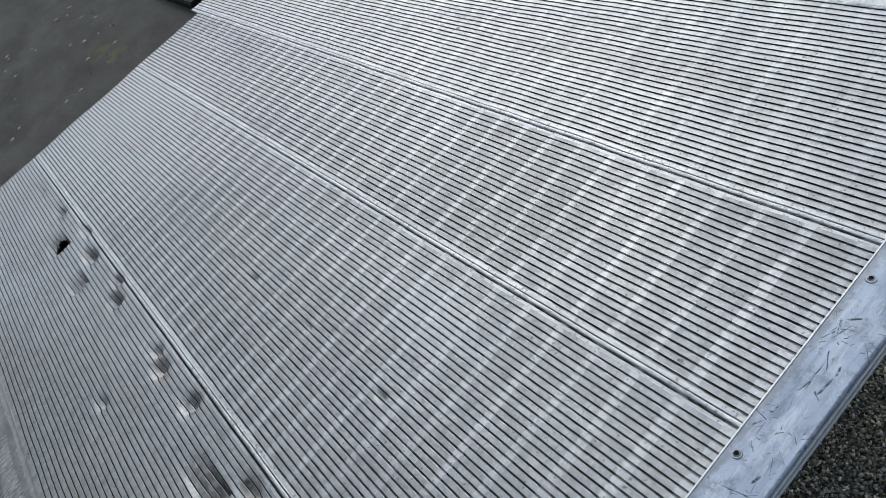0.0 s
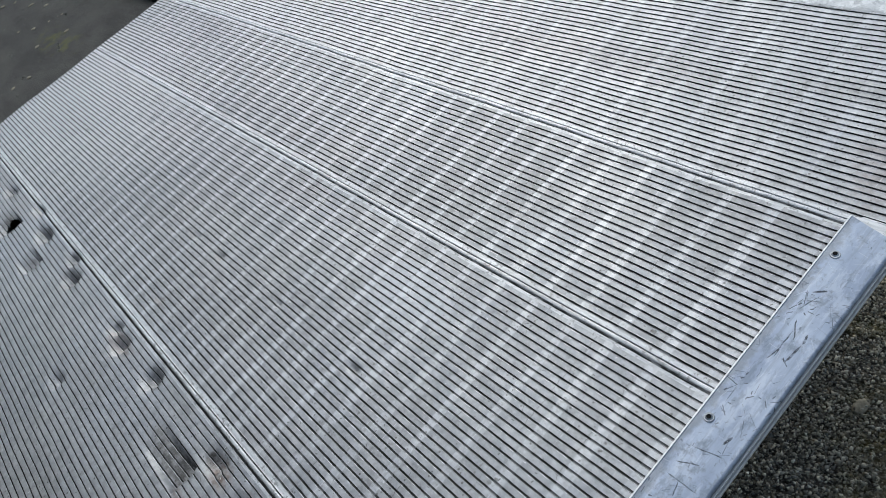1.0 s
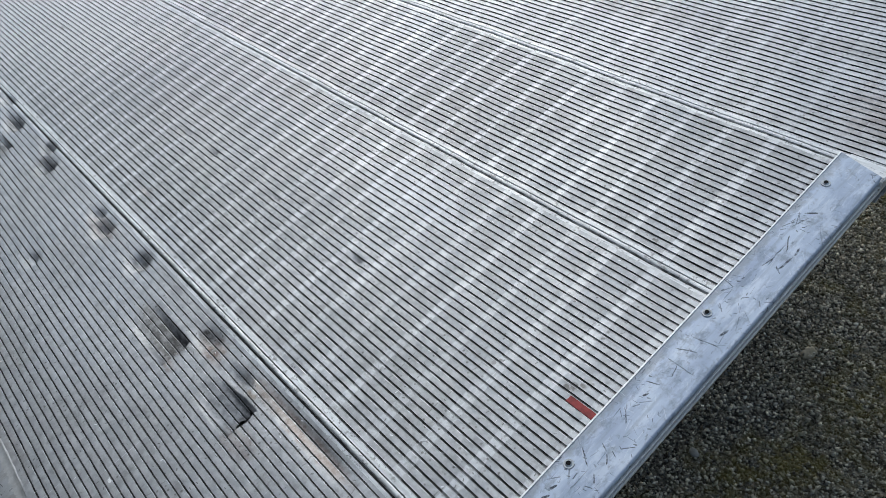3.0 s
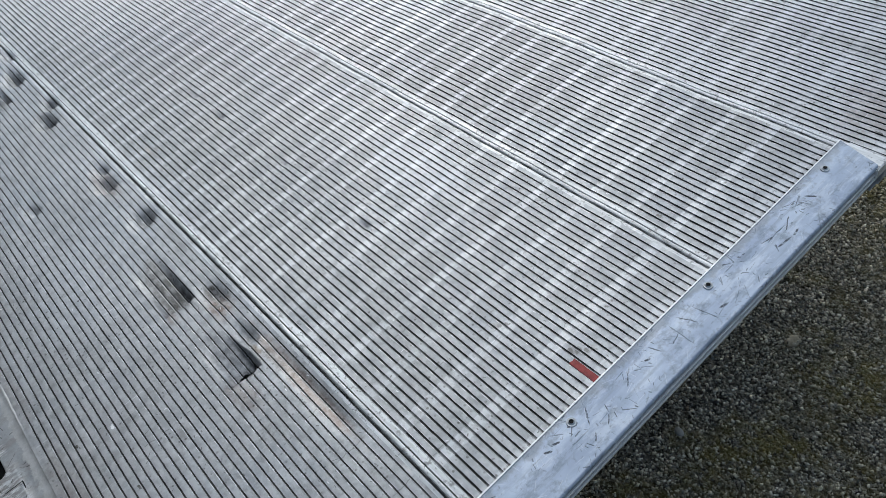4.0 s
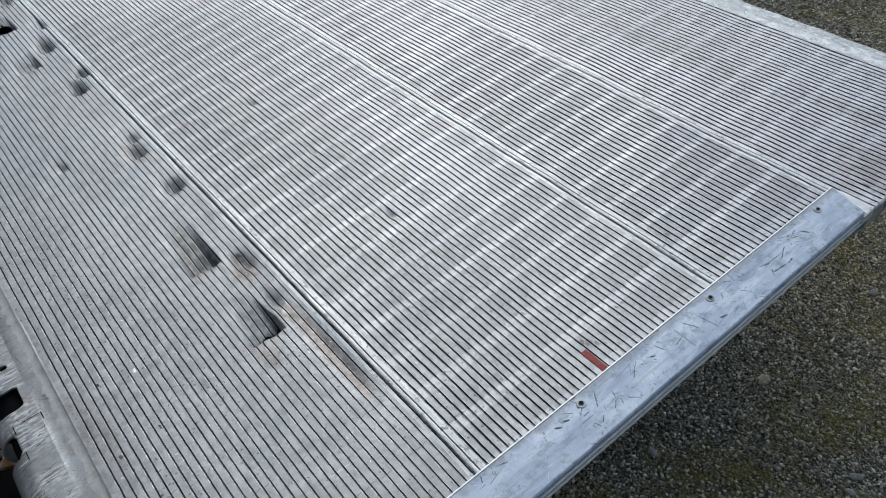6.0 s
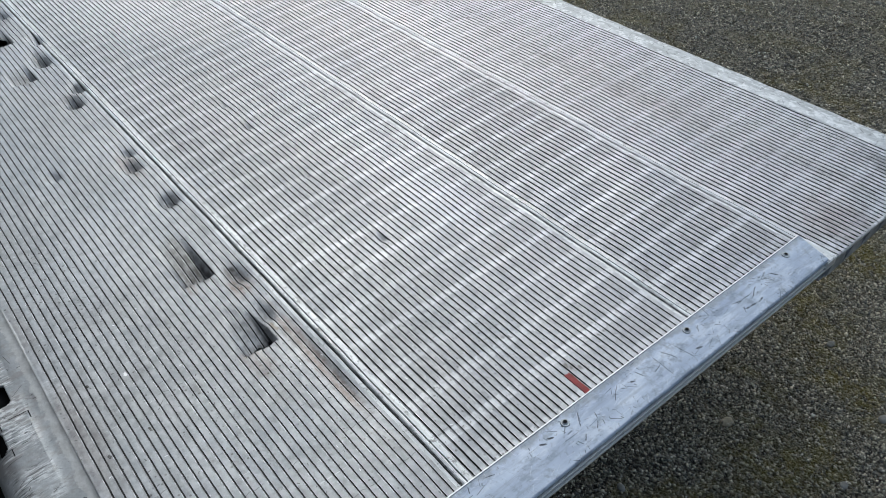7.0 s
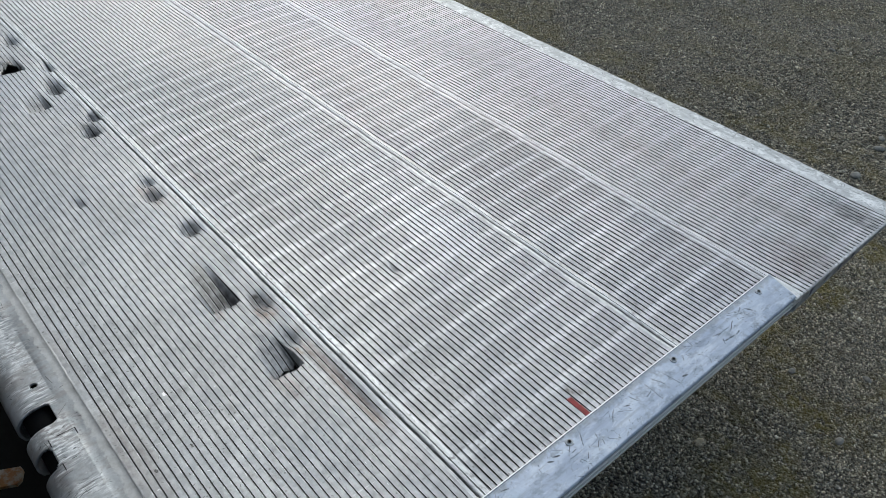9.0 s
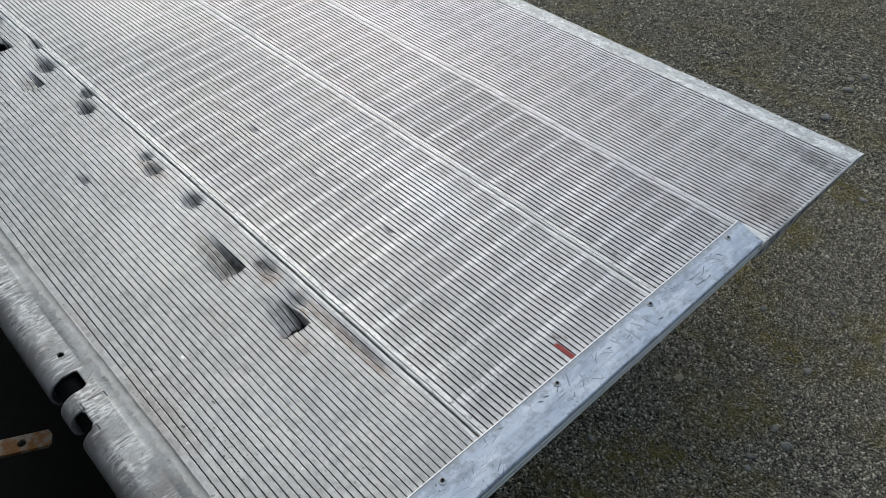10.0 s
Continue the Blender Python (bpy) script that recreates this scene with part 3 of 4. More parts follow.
gx = np.unique(np.concatenate([np.linspace(-400, -14, 14), np.linspace(-14, 12, 105), np.linspace(12, 400, 14)]))
gy = np.unique(np.concatenate([np.linspace(-400, -8, 14), np.linspace(-8, 16, 97), np.linspace(16, 400, 14)]))
GX, GY = np.meshgrid(gx, gy, indexing="ij")
tagged(grid_part("ground", np.stack([GX, GY, soil(GX, GY)], -1), M_GROUND, None, smooth=True),
       "dark gravelly yard with moss and fine stone chips", "ground", kind="structure")


def scatter(n, x0, x1, y0, y1, lo, hi):
    x, y = rng.uniform(x0, x1, n) + rng.normal(0, 0.12, n) * (x1 - x0) ** 0.5, rng.uniform(y0, y1, n) + rng.normal(0, 0.12, n) * (y1 - y0) ** 0.5
    s = lo + (hi - lo) * rng.random(n) ** 2.2
    return np.stack([x, y, s], 1)


OCT_V = np.array([(1, 0, 0), (0, 1, 0), (-1, 0, 0), (0, -1, 0), (0.1, 0, 1), (0, 0.1, -1)], float)
OCT_T = np.array([(0, 1, 4), (1, 2, 4), (2, 3, 4), (3, 0, 4), (1, 0, 5), (2, 1, 5), (3, 2, 5), (0, 3, 5)])


def chips(name, rows, mat, label):
    """Small angular stones, each tumbled its own way and bedded in the ground, as one mesh."""
    n, m = len(rows), len(OCT_V)
    V = OCT_V[None] * rng.uniform(0.70, 1.20, (n, m, 1)) + rng.uniform(-0.28, 0.28, (n, m, 3))
    V = V * np.stack([rng.uniform(0.9, 1.5, n), rng.uniform(0.7, 1.1, n), rng.uniform(0.5, 0.9, n)], 1)[:, None]
    b, a = rng.normal(0, 0.5, n), rng.uniform(0, 2 * np.pi, n)
    c, d = np.cos(b)[:, None], np.sin(b)[:, None]
    V = np.stack([V[..., 0] * c - V[..., 2] * d, V[..., 1], V[..., 0] * d + V[..., 2] * c], -1)
    c, d = np.cos(a)[:, None], np.sin(a)[:, None]
    half = rows[:, 2:3] / 2
    X, Y = V[..., 0] * c - V[..., 1] * d, V[..., 0] * d + V[..., 1] * c
    Z = V[..., 2] * half + soil(rows[:, 0], rows[:, 1])[:, None] + half * rng.uniform(0.0, 1.1, (n, 1))
    P = np.stack([X * half + rows[:, :1], Y * half + rows[:, 1:2], Z], -1)
    F = OCT_T[None] + (np.arange(n) * m)[:, None, None]
    me = bpy.data.meshes.new(name)
    me.vertices.add(n * m)
    me.vertices.foreach_set("co", P.astype(np.float32).ravel())
    me.loops.add(F.size)
    me.loops.foreach_set("vertex_index", F.astype(np.int32).ravel())
    me.polygons.add(F.size // 3)
    me.polygons.foreach_set("loop_start", np.arange(0, F.size, 3, dtype=np.int32))
    me.update(calc_edges=True)
    return tagged(link_mesh(name, me, mat), label, "gravel", kind="stuff")


chips("gravel", np.concatenate([
    scatter(165000, -0.40, 0.80, 0.65, 2.5, 0.0030, 0.0090),
    scatter(70000, -2.4, 0.6, 2.2, 5.0, 0.005, 0.014),
    scatter(9000, -4.5, 0.5, 4.8, 9.0, 0.008, 0.022),
    scatter(1500, -7.0, -2.5, -0.6, 2.6, 0.006, 0.016),
    scatter(3000, -1.6, -0.3, -0.28, 0.3, 0.005, 0.014)]), M_CHIP, "small dark angular stone chips covering the yard")


def loose_stone(x, y, size, seed, mat=M_STONE, name="stone", label="pale rounded loose stone lying on the gravel", category="stone"):
    r = random.Random(seed)
    bm = bmesh.new()
    bmesh.ops.create_icosphere(bm, subdivisions=2, radius=size / 2)
    turn = r.uniform(0, 6.28)
    for v in bm.verts:
        d = 1 + 0.28 * noise.noise(v.co * (2.4 / size) + Vector((seed * 3.1, 0, 0)))
        v.co = Vector((v.co.x * 1.25 * d, v.co.y * 0.85 * d, v.co.z * (0.5 if category == "stone" else 0.2) * d))
    z = float(soil(np.array(x), np.array(y))) + size * (0.16 if category == "stone" else 0.09)
    bmesh.ops.transform(bm, matrix=pose(x, y, z, 0, 0, math.degrees(turn)), verts=bm.verts)
    ob = part(name, bm, mat, None, smooth=True)
    return tagged(ob, label, category, group="loose stones" if category == "stone" else "leaf scraps")


# ---- wall that closes the place behind the hinge ----
bm = box(bmesh.new(), -2.55, 0.10, -0.62, -0.32, -0.02, 0.48)
box(bm, -2.55, 0.10, -0.62, -0.14, 0.47, 3.1, 0.01)
tagged(part("wall_south", bm, M_WALL), "grey painted plain body wall behind the hinge", "wall", kind="structure")

# ---- the tail lift platform ----
lift = thing("tail_lift_platform", (-1.2, 0.85, H - 0.06), "worn ribbed aluminium tail lift platform with dents and torn holes", "platform")


def rib_profile(y0, y1, n, mid, wide, lead=0.0):
    """Across the ribs: places, heights and, for each cell, 1 where it is the dirty groove; mid and wide are shares of the pitch."""
    p = (y1 - y0 - lead) / n
    ys, zs, gr = [y0], [0.0], []
    if lead:
        ys, zs, gr = [y0, y0 + lead], [0.0, 0.0], [0]
    a, e = mid - wide / 2, mid + wide / 2
    for i in range(n):
        b = y0 + lead + i * p
        # slot 4 is the groove walls, coloured near-black in place of their shade
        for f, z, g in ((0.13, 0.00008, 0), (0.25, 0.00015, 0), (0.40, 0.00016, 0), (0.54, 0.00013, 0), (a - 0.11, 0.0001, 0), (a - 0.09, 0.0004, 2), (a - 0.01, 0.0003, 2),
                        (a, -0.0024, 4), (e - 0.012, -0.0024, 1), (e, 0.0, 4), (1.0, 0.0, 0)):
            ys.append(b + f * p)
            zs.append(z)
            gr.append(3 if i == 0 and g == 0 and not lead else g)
    return np.array(ys), np.array(zs), np.array(gr)


def ease(t):
    t = np.clip(t, 0, 1)
    return t * t * (3 - 2 * t)


# pressed ramps: start x, end x, middle y, half width, depth, torn length
RAMPS = [(-0.475, -0.366, 0.363, 0.025, 0.029, 0.0160), (-0.715, -0.560, 0.358, 0.025, 0.026, 0.0110),
         (-1.800, -1.684, 0.357, 0.030, 0.036, 0.066), (-1.555, -1.445, 0.345, 0.028, 0.030, 0.0)]
# round dimples: x, y, half length, half width, depth
DIMPLES = [(-0.797, 0.408, 0.035, 0.022, 0.007), (-0.526, 0.408, 0.040, 0.020, 0.005), (-0.420, 0.401, 0.040, 0.016, 0.004),
           (-0.945, 0.398, 0.030, 0.020, 0.007), (-1.000, 0.410, 0.028, 0.016, 0.005), (-1.270, 0.397, 0.038, 0.020, 0.010),
           (-1.336, 0.429, 0.034, 0.016, 0.009), (-1.530, 0.408, 0.055, 0.021, 0.011), (-1.660, 0.436, 0.045, 0.015, 0.008),
           (-1.880, 0.410, 0.045, 0.019, 0.008), (-2.100, 0.400, 0.040, 0.018, 0.004), (-1.005, 0.268, 0.028, 0.016, 0.004),
           (-0.456, 0.652, 0.022, 0.009, 0.0026), (-0.940, 0.650, 0.022, 0.010, 0.0028), (-0.706, 0.653, 0.018, 0.008, 0.0020),
           (-1.055, 0.650, 0.026, 0.010, 0.0020), (-0.975, 0.507, 0.024, 0.010, 0.0014), (-0.25, 0.418, 0.18, 0.016, 0.0025)]


def sink(X, Y):
    """How far the beaten sheet lies below its first plane."""
    d = np.zeros_like(X)
    for xs, xe, yc, w, depth, tear in RAMPS:
        xe = xe + np.where(np.abs(Y - yc) < w, 0.0012 * np.sin((Y - yc) * 190) - 0.10 * np.abs(Y - yc), 0)
        along = np.where(X < xe - 1e-6, np.clip((X - xs) / (xe - xs), 0, 1) ** 1.9, 1 - ease((X - xe) / 0.006))
        lean = np.clip((Y - yc) / w, -1.5, 1.5)
        across = (0.6 * ease((lean + 1.25) / 0.50) + 0.4 * ease((lean + 1.1) / 1.9)) * (1 - ease((lean - 0.60) / 0.52))
        d = np.maximum(d, depth * along * across)
        d = d - 0.0034 * np.where(X < xe, along, 0) * np.exp(-(((Y - yc) / w + 1.55) / 0.38) ** 2)
    for x, y, a, b, depth in DIMPLES:
        u = (X - x) / a
        u = np.where(u > 0, u * 2.2, u)
        d = np.maximum(d, 2.1 * depth * np.exp(-1.6 * (u * u + ((Y - y) / b) ** 2)))
    swell = 0.0012 * np.sin(X * 9.0 + 1.3 * np.sin(Y * 11)) * np.sin(Y * 13 + 0.7) + 0.0006 * np.sin(X * 31 + Y * 17)
    return d + swell


def columns(x0, x1, step, fine, y0, y1):
    xs = [np.linspace(x0, x1, max(2, int((x1 - x0) / step)))]
    for a, e, yc, w, depth, tear in RAMPS:
        if y0 < yc < y1:
            xs += [np.arange(a - 0.02, e - 0.03, 2 * fine), np.arange(e - 0.03, e + 0.012, 0.0015), [e - tear, e]]
    for x, y, a, b, depth in DIMPLES:
        if y0 < y < y1:
            xs.append(np.arange(x - 1.5 * a, x + 0.9 * a, fine))
    xs = np.unique(np.round(np.concatenate(xs), 4))
    return xs[(xs >= x0) & (xs <= x1)]


def plank(name, x0, x1, y0, y1, n, mid, wide, mat, label, step=0.007, fine=0.004, lead=0.0):
    ys, zs, gr = rib_profile(y0, y1, n, mid, wide, lead)
    xs = columns(x0, x1, step, fine, y0, y1)
    X, Y = np.meshgrid(xs, ys, indexing="ij")
    line = np.round(Y / PITCH)
    wob = 0.00012 * np.sin(X * 37 + line * 2.1) + 0.00006 * np.sin(X * 143 + line * 5.3) + 0.00007 * np.sin(X * 291 + line * 9.7 + 3 * np.sin(X * 23 + line))
    inner = (Y > y0 + 0.004) & (Y < y1 - 0.004)
    P = np.stack([X, Y + wob * inner, H + zs[None] - sink(X, Y)], -1)
    xm, ym = (xs[1:] + xs[:-1]) / 2, (ys[1:] + ys[:-1]) / 2
    XM, YM = np.meshgrid(xm, ym, indexing="ij")
    cut = np.zeros(XM.shape, bool)
    for a, e, yc, w, depth, tear in RAMPS:
        if tear:
            ragged = tear * (0.45 + 0.55 * ease((YM - yc) / w + 0.9)) * (0.93 + 0.09 * np.sin(YM * 260 + 1.0) + 0.07 * np.sin(YM * 710))
            e = e + 0.0012 * np.sin((YM - yc) * 190) - 0.10 * np.abs(YM - yc)
            cut |= (XM > e - ragged) & (XM < e) & (np.abs(YM - yc) < 0.78 * w)
    slot = np.broadcast_to(gr[None], XM.shape)
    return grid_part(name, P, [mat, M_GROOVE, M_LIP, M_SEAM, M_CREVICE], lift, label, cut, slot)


S1, S2, S3 = 0.4517, 0.9155, 1.2185      # the thin line in each joint
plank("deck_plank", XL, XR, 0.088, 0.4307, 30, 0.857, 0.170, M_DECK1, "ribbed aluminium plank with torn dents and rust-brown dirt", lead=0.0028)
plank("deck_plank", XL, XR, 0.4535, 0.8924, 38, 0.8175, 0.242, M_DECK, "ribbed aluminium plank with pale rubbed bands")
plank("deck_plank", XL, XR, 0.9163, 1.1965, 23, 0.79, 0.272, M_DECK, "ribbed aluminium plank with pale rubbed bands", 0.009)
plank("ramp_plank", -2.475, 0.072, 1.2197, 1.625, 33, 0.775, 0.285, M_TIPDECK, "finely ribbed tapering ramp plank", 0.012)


def joint(y, x0, x1, rows, dirty):
    """The raised welded joint between two planks, with a dirty furrow in it."""
    ys = np.array([q[0] for q in rows])
    zs = np.array([q[1] for q in rows])
    xs = np.linspace(x0, x1, 800)
    X, Y = np.meshgrid(xs, y + ys, indexing="ij")
    rough = np.random.default_rng(int(y * 1000)).normal(size=X.shape)
    Z = H + zs[None] - sink(X, Y)
    edge = (ys > ys.min()) & (ys < ys.max())
    Z = Z + edge[None] * (0.00012 * np.sin(X * 210 + Y * 300) + 0.0002 * np.sin(X * 87) + 0.00010 * rough)
    slot = np.broadcast_to(np.array(dirty)[None], (len(xs) - 1, len(ys) - 1))
    return grid_part("weld_joint", np.stack([X, Y, Z], -1), [M_SEAM, M_SEAMDIRT, M_DECK1, M_CREVICE, M_DECK], lift, "bright welded joint with a grey furrow", None, slot)


FURROW = [(-0.0132, 0.0004), (-0.0116, 0.0005), (-0.0107, -0.0014), (-0.0089, -0.0014), (-0.0074, 0.0002), (-0.0058, 0.0010), (-0.0036, 0.0011), (-0.0018, 0.0006),
          (-0.0011, -0.0012), (-0.0001, -0.0012), (0.0003, 0.0004), (0.0007, 0.0004)]
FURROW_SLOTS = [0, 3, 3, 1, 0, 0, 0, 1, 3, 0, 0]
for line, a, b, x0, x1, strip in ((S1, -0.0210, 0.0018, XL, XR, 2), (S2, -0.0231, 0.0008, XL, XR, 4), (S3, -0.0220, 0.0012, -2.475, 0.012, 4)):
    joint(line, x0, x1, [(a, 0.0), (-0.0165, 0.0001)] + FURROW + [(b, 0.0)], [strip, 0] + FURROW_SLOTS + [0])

# tip strip, bent a little down to the lip, uneven along its front
xs = np.linspace(-2.475, 0.072, 180)
rows = [(0.0, 0.0), (0.004, -0.0016), (0.03, -0.002), (0.06, -0.0055), (0.078, -0.009), (0.083, -0.013), (0.078, -0.018), (0.0, -0.020)]
X = np.repeat(xs[:, None], len(rows), 1)
wave = 0.0005 * np.sin(xs * 13) + 0.0005 * np.sin(xs * 61 + 1)
Y = 1.625 + np.array([r[0] for r in rows])[None] * (1 + 0.008 * np.sin(xs * 9)[:, None]) - np.maximum(0, 0.03 * (xs[:, None] - 0.0)) * 0.1
Z = H + np.array([r[1] for r in rows])[None] + wave[:, None] * np.array([0, 0.3, 0.6, 1, 1, 1, 1, 0])[None]
grid_part("tip_strip", np.stack([X, Y, Z], -1), M_TIP, lift, "scraped bright metal tip strip", smooth=False)

# open end of the tapering ramp: underside and slanting webs
bm = sweep(bmesh.new(), [(1.205, H - 0.050), (1.205, H - 0.046), (1.66, H - 0.016), (1.66, H - 0.020)], -2.47, 0.068)
part("underside", bm, M_UNDER, lift)
edges_y = [1.232, 1.30, 1.365, 1.43, 1.49, 1.55, 1.605]
for i in range(len(edges_y) - 1):
    a, b = edges_y[i], edges_y[i + 1]
    low = lambda y: H - 0.046 + (y - 1.205) * 0.066
    y0, y1 = (a, b) if i % 2 == 0 else (b, a)
    prof = [(y0, H - 0.0028), (y0 + 0.004, H - 0.0028), (y1 + 0.004, low(y1)), (y1, low(y1))]
    part("web", sweep(bmesh.new(), prof, -2.46, 0.066), M_UNDER, lift)
bm = box(bmesh.new(), 0.0675, 0.0735, 1.226, 1.628, H - 0.0075, H + 0.0006, 0.0012)
part("ramp_edge", bm, M_TIP, lift)
bm = bmesh.new()
for i in range(7):
    y0, y1 = 1.222 + i * 0.0597, 1.222 + (i + 1) * 0.0597
    base = [(y0, H - 0.048 + (y0 - 1.222) * 0.067), (y1, H - 0.048 + (y1 - 1.222) * 0.067), ((y0 + y1) / 2 + 0.020, H - 0.0075), ((y0 + y1) / 2 - 0.006, H - 0.0075)]
    sweep(bm, base, 0.0665, 0.0705)
part("ramp_end", bm, M_UNDER, lift, "grey tapering end plate with open cells")
# added black sheet gives the open cells their inner darkness
part("end_backing", sweep(bmesh.new(), [(1.222, H - 0.0075), (1.222, H - 0.048), (1.640, H - 0.020), (1.640, H - 0.0075)], 0.040, 0.042), M_BLACK, lift)
bm = box(bmesh.new(), 0.0125, 0.073, 1.196, 1.2300, H - 0.02, H + 0.0012, 0.0015)
part("weld_pad", bm, M_SEAM, lift)

# underside and far end of the flat deck
part("underside", box(bmesh.new(), XL, -0.02, 0.03, 1.205, H - 0.066, H - 0.060), M_UNDER, lift)
part("end_plate", box(bmesh.new(), XL - 0.005, XL - 0.0005, 0.03, 1.205, H - 0.062, H - 0.003), M_UNDER, lift)

# side trim with grooved outer face
prof = [(0.0, H - 0.004), (0.0, H + 0.0026), (0.0010, H + 0.0038), (0.0026, H + 0.0038), (0.0036, H + 0.0030), (0.012, H + 0.0030), (0.030, H + 0.0033),
        (0.055, H + 0.0034), (0.0668, H + 0.0033), (0.0684, H + 0.0026), (0.0694, H + 0.0012), (0.0698, H - 0.0006),
        (0.0700, H - 0.0026), (0.0620, H - 0.0034), (0.0620, H - 0.0074), (0.0710, H - 0.0086), (0.0714, H - 0.0104), (0.0710, H - 0.0116),
        (0.0625, H - 0.0122), (0.0625, H - 0.0154), (0.0722, H - 0.0160), (0.0728, H - 0.0178), (0.0724, H - 0.0192), (0.0724, H - 0.0205),
        (0.055, H - 0.0205), (0.053, H - 0.004)]
ys = np.linspace(0.02, 1.0, 120)
P = []
for y in np.concatenate([ys, np.linspace(1.006, 1.214, 26)]):
    f = min(1, max(0, (y - 0.9) / 0.314))
    row = []
    for x, z in prof + prof[:1]:
        dent = 0.0007 * math.sin(y * 23 + x * 60) + 0.0004 * math.sin(y * 61 + 2)
        near_side = 1 if 0.02 < x < 0.0705 and z > H - 0.004 else 0
        row.append((x, y + (0.010 - 0.30 * x) * f * f, z + dent * near_side))
    P.append(row)
P = np.array(P)
col = np.arange(P.shape[1] - 1)[None] + np.zeros((P.shape[0] - 1, 1), int)
# pale ridge tops and dark recesses: their light and shade are in the colour
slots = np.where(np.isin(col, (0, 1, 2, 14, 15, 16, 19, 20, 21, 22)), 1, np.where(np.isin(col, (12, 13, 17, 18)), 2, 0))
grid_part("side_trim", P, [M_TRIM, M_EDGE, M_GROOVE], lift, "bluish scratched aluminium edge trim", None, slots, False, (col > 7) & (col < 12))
part("trim_end", sweep(bmesh.new(), [(0.050, H - 0.020), (0.050, H - 0.006), (0.066, H - 0.003), (0.069, H - 0.010), (0.069, H - 0.020)], 1.192, 1.203, "y"), M_UNDER, lift)


def screw(y):
    """A domed cap screw on its washer with a dark socket."""
    bm = bmesh.new()
    m = Matrix.Translation((0.0165, y, H + 0.0040))
    bmesh.ops.create_cone(bm, cap_ends=True, segments=24, radius1=0.0066, radius2=0.0060, depth=0.0014, matrix=m)
    bmesh.ops.create_cone(bm, cap_ends=False, segments=20, radius1=0.0046, radius2=0.0032, depth=0.0018, matrix=m @ Matrix.Translation((0, 0, 0.0016)))
    ob = part("screw", bm, M_STEEL, lift, "steel screw in a washer", smooth=False)
    bm = bmesh.new()
    bmesh.ops.create_cone(bm, cap_ends=True, segments=12, radius1=0.0028, radius2=0.0028, depth=0.0008, matrix=m @ Matrix.Translation((0, 0, 0.0024)))
    part("socket", bm, M_BLACK, ob)


for y in (0.347, 0.609, 0.878, 1.156):
    screw(y)

# red tape remnant between two ribs
bm = bmesh.new()
ring = [(-0.0418, 0.6802), (-0.0412, 0.6760), (-0.0424, 0.6706), (-0.02, 0.6702), (-0.001, 0.6700), (-0.001, 0.6800), (-0.022, 0.6803)]
top = [bm.verts.new((x, y, H + 0.0011)) for x, y in ring]
low = [bm.verts.new((x, y, H - 0.0006)) for x, y in ring]
bm.faces.new(top)
for i in range(len(ring)):
    bm.faces.new((top[i], low[i], low[(i + 1) % len(ring)], top[(i + 1) % len(ring)]))
part("tape_remnant", bm, M_RED, lift, "remnant of dark red tape")

# rounded hinge edge with slots and a bolt hole
arc = [(0.0890, -0.0002), (0.0872, -0.0013), (0.080, -0.0017), (0.070, -0.0020), (0.060, -0.0022)]
arc += [(y, -0.0022 - 0.10 * (0.06 - y) ** 1.4) for y in np.arange(0.0585, 0.0299, -0.0015)]
arc += [(0.0285 - 0.0345 * math.sin(a), -0.0345 - 0.0030 + 0.0345 * math.cos(a)) for a in np.linspace(0.0, math.pi / 2 + 0.3, 26)]
arc += [(0.000, -0.058), (0.012, -0.062)]
xs = np.unique(np.round(np.concatenate([np.linspace(XL, 0.0, 90), np.arange(-0.60, -0.39, 0.0015)]), 4))
A = np.array(arc)
X = np.repeat(xs[:, None], len(A), 1)
Y = np.repeat(A[None, :, 0], len(xs), 0) + np.where(np.arange(len(A)) == 0, 0.0008, 0)[None] * np.sin(X * 190)
Z = H + A[None, :, 1] + 0.0009 * np.sin(X * 14 + 1) * (A[None, :, 0] < 0.06)
XM = (xs[1:] + xs[:-1])[:, None] / 2 + 0 * A[None, 1:, 0]
YM = (A[1:, 0] + A[:-1, 0])[None] / 2 + 0 * XM


def slotted(x0, x1, ytop, r):
    u = np.maximum(np.maximum(x0 + r - XM, XM - (x1 - r)), 0)
    v = np.maximum(YM - (ytop - r), 0)
    return (XM > x0) & (XM < x1) & (YM < ytop) & (u * u + v * v < r * r + (v <= 0) * 1)


cut = slotted(-0.537, -0.494, 0.047, 0.008) | slotted(-0.457, -0.412, 0.020, 0.010)
cut |= (XM + 0.584) ** 2 + (YM - 0.041) ** 2 < 0.0056 ** 2
nose = grid_part("hinge_edge", np.stack([X, Y, Z], -1), M_GALV, lift, "rounded scraped grey hinge edge with slots", cut, None, True)
# black cylinder added inside the edge so the slots look unlit
bm = bmesh.new()
bmesh.ops.create_cone(bm, cap_ends=True, segments=24, radius1=0.024, radius2=0.024, depth=2.36, matrix=Matrix.Translation((-1.2, 0.031, H - 0.0385)) @ Matrix.Rotation(math.pi / 2, 4, "Y"))
part("slot_backing", bm, M_BLACK, lift, "added black cylinder that darkens the slots", smooth=True)
thick = nose.modifiers.new("thickness", "SOLIDIFY")
thick.thickness, thick.offset = 0.004, 1.0
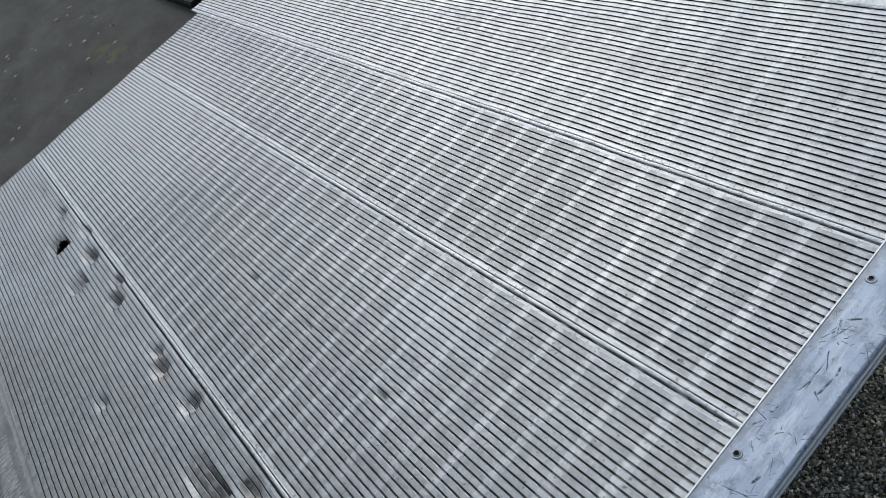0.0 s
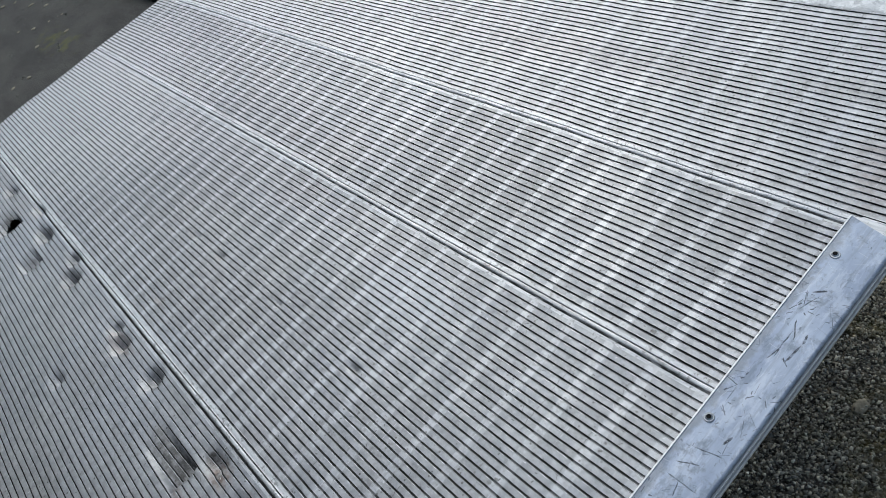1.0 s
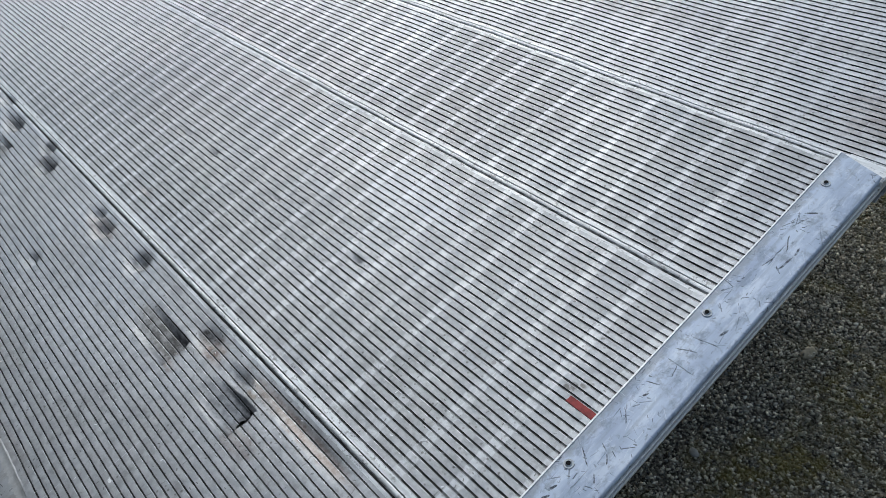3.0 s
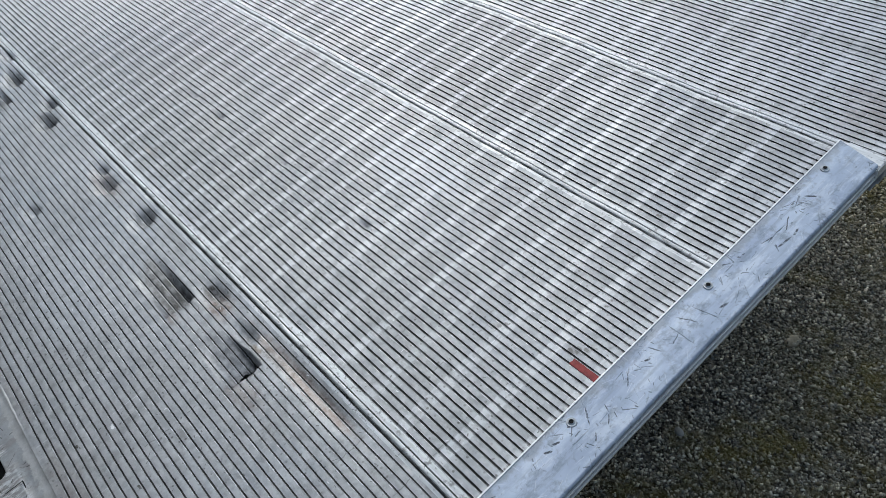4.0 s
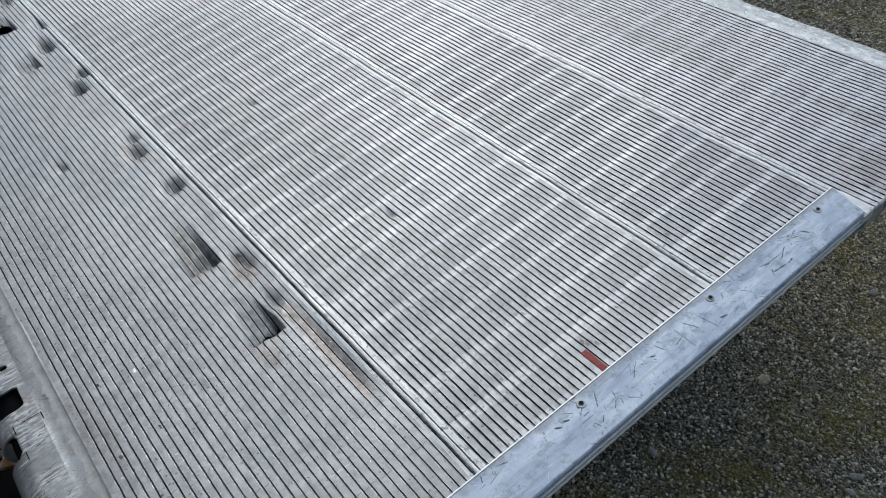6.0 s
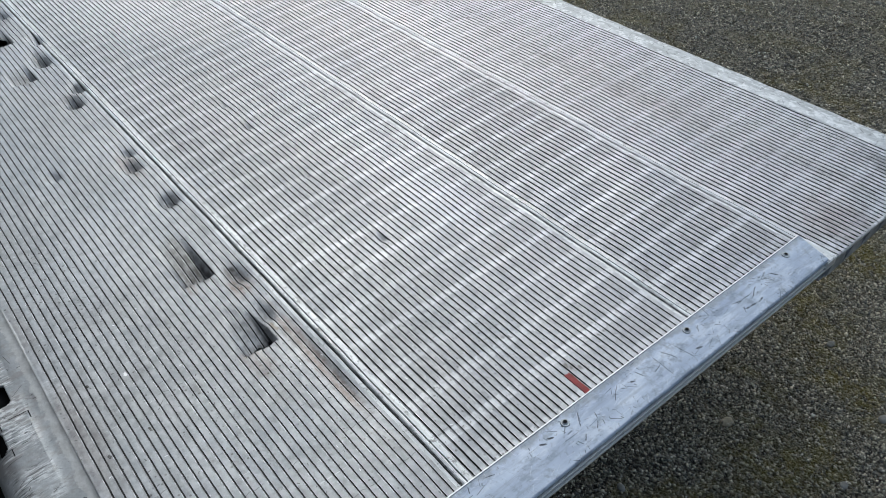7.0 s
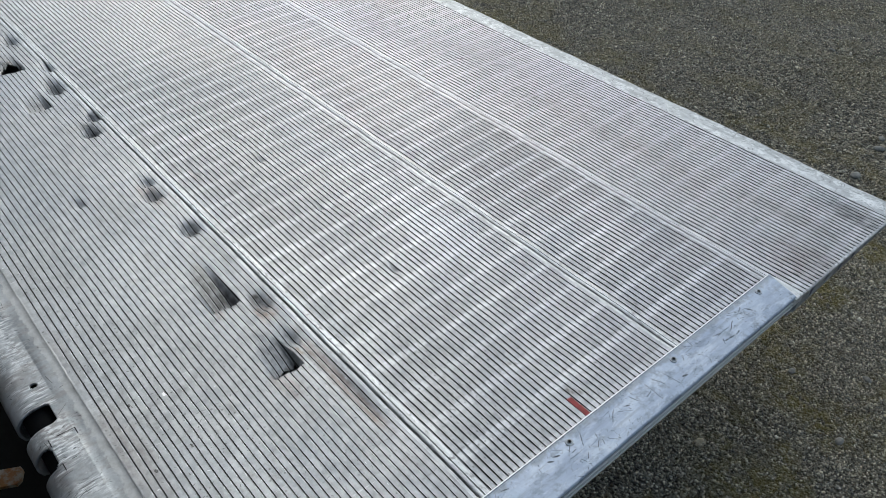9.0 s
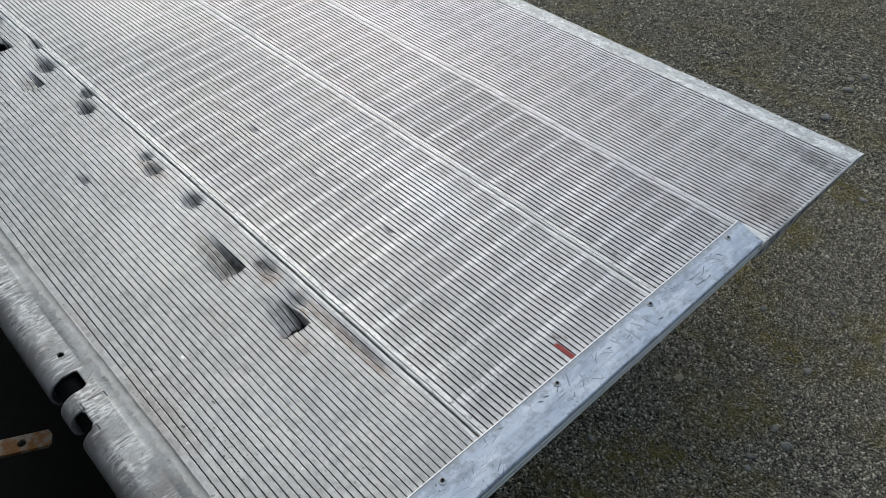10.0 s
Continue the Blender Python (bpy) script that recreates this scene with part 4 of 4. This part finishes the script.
for x0, x1, y0, y1 in ((-0.466, -0.454, 0.023, 0.060), (-0.414, -0.402, 0.025, 0.058)):
    part("key_plate", box(bmesh.new(), x0, x1, y0, y1, H - 0.008, H - 0.0017, 0.0005), M_GALV, lift, "small worn key plate let into the edge")
    for ga, gb, gc, gd in ((x0 - 0.001, x1 + 0.001, y1 - 0.0006, y1 + 0.0009), (x0 - 0.001, x1 + 0.001, y0 - 0.0008, y0 + 0.0004), (x0 - 0.0009, x0 + 0.0002, y0 + 0.012, y1)):
        part("key_gap", box(bmesh.new(), ga, gb, gc, gd, H - 0.008, H - 0.0016), M_BLACK, lift)

# lifting arms below, against the wall
for x in (-2.0, -0.10):
    part("lift_arm", box(bmesh.new(), x - 0.05, x + 0.05, -0.325, 0.55, H - 0.20, H - 0.066, 0.008), M_BLACK, lift, "black painted steel lifting arm")

# rusty lug on a black cross tube
frame_thing = thing("lift_frame", (-1.2, -0.25, 0.2), "black painted steel cross tube with a rusty lug", "frame")
part("cross_tube", box(bmesh.new(), -2.3, 0.0, -0.325, -0.20, 0.14, 0.27, 0.01), M_BLACK, frame_thing)
# added black sheet over the gravel, standing in for deep shade under the hinge
part("shade_plate", box(bmesh.new(), -1.6, -0.30, -0.30, 0.10, 0.105, 0.120, 0.003), M_BLACK, frame_thing, "added matt black plate in place of the shade below")
bm = bmesh.new()
m = pose(-0.712, -0.070, 0.25, 0, 0, 64)
L0, L1, Wd, R = -0.17, 0.052, 0.019, 0.0085
outer = []
for i in range(32):
    a = 2 * math.pi * i / 32
    c, s = math.cos(a), math.sin(a)
    q = min((L1 / c) if c > 1e-6 else (L0 / c if c < -1e-6 else 9), Wd / abs(s) if abs(s) > 1e-6 else 9)
    outer.append((q * c, q * s))
rings = []
for z in (0.004, -0.004):
    rings.append([[bm.verts.new(m @ Vector((x, y, z))) for x, y in outer],
                  [bm.verts.new(m @ Vector((R * math.cos(2 * math.pi * i / 32), R * math.sin(2 * math.pi * i / 32), z))) for i in range(32)]])
for i in range(32):
    j = (i + 1) % 32
    (o, n1), (o2, n2) = rings
    bm.faces.new((o[i], o[j], n1[j], n1[i]))
    bm.faces.new((o2[i], o2[j], n2[j], n2[i]))
    bm.faces.new((o[i], o[j], o2[j], o2[i]))
    bm.faces.new((n1[i], n1[j], n2[j], n2[i]))
part("lug", bm, M_RUST, frame_thing, "rusty steel lug with a bolt hole")

# ---- loose stones ----
for i, (x, y, size) in enumerate([(0.297, 1.27, 0.034), (-0.04, 0.93, 0.024), (0.225, 1.53, 0.032), (0.032, 1.65, 0.028), (-0.354, 3.09, 0.050), (-0.351, 3.25, 0.050),
                                  (-0.382, 3.18, 0.045), (-0.32, 2.80, 0.055), (0.013, 2.38, 0.034), (0.262, 1.14, 0.024), (-0.95, 3.90, 0.04), (-1.3, 3.3, 0.03), (0.253, 1.298, 0.024),
                                  (0.252, 1.178, 0.026), (0.178, 1.789, 0.028)]):
    loose_stone(x, y, 0.75 * size, i + 1)
pick = random.Random(12)
for i in range(34):
    x = pick.uniform(-6.4, -3.3)
    loose_stone(x, pick.uniform(0.0, 1.35) - 0.12 * (x + 4.5), pick.uniform(0.018, 0.042), i + 40, M_LEAF, "leaf_scrap", "pale dry leaf scrap lying on the tarmac", "leaf")

loose_stone(0.004, 1.246, 0.030, 90, M_LEAF, "leaf_scrap", "pale dry leaf scrap lying on the gravel", "leaf")

# ---- dark timber on the yard beyond the far corner ----
bm = box(bmesh.new(), -4.95, -4.20, 1.55, 1.66, -0.005, 0.055, 0.008)
tagged(part("timber_beam", bm, M_BLACK), "dark wet timber beam lying on the yard", "beam")
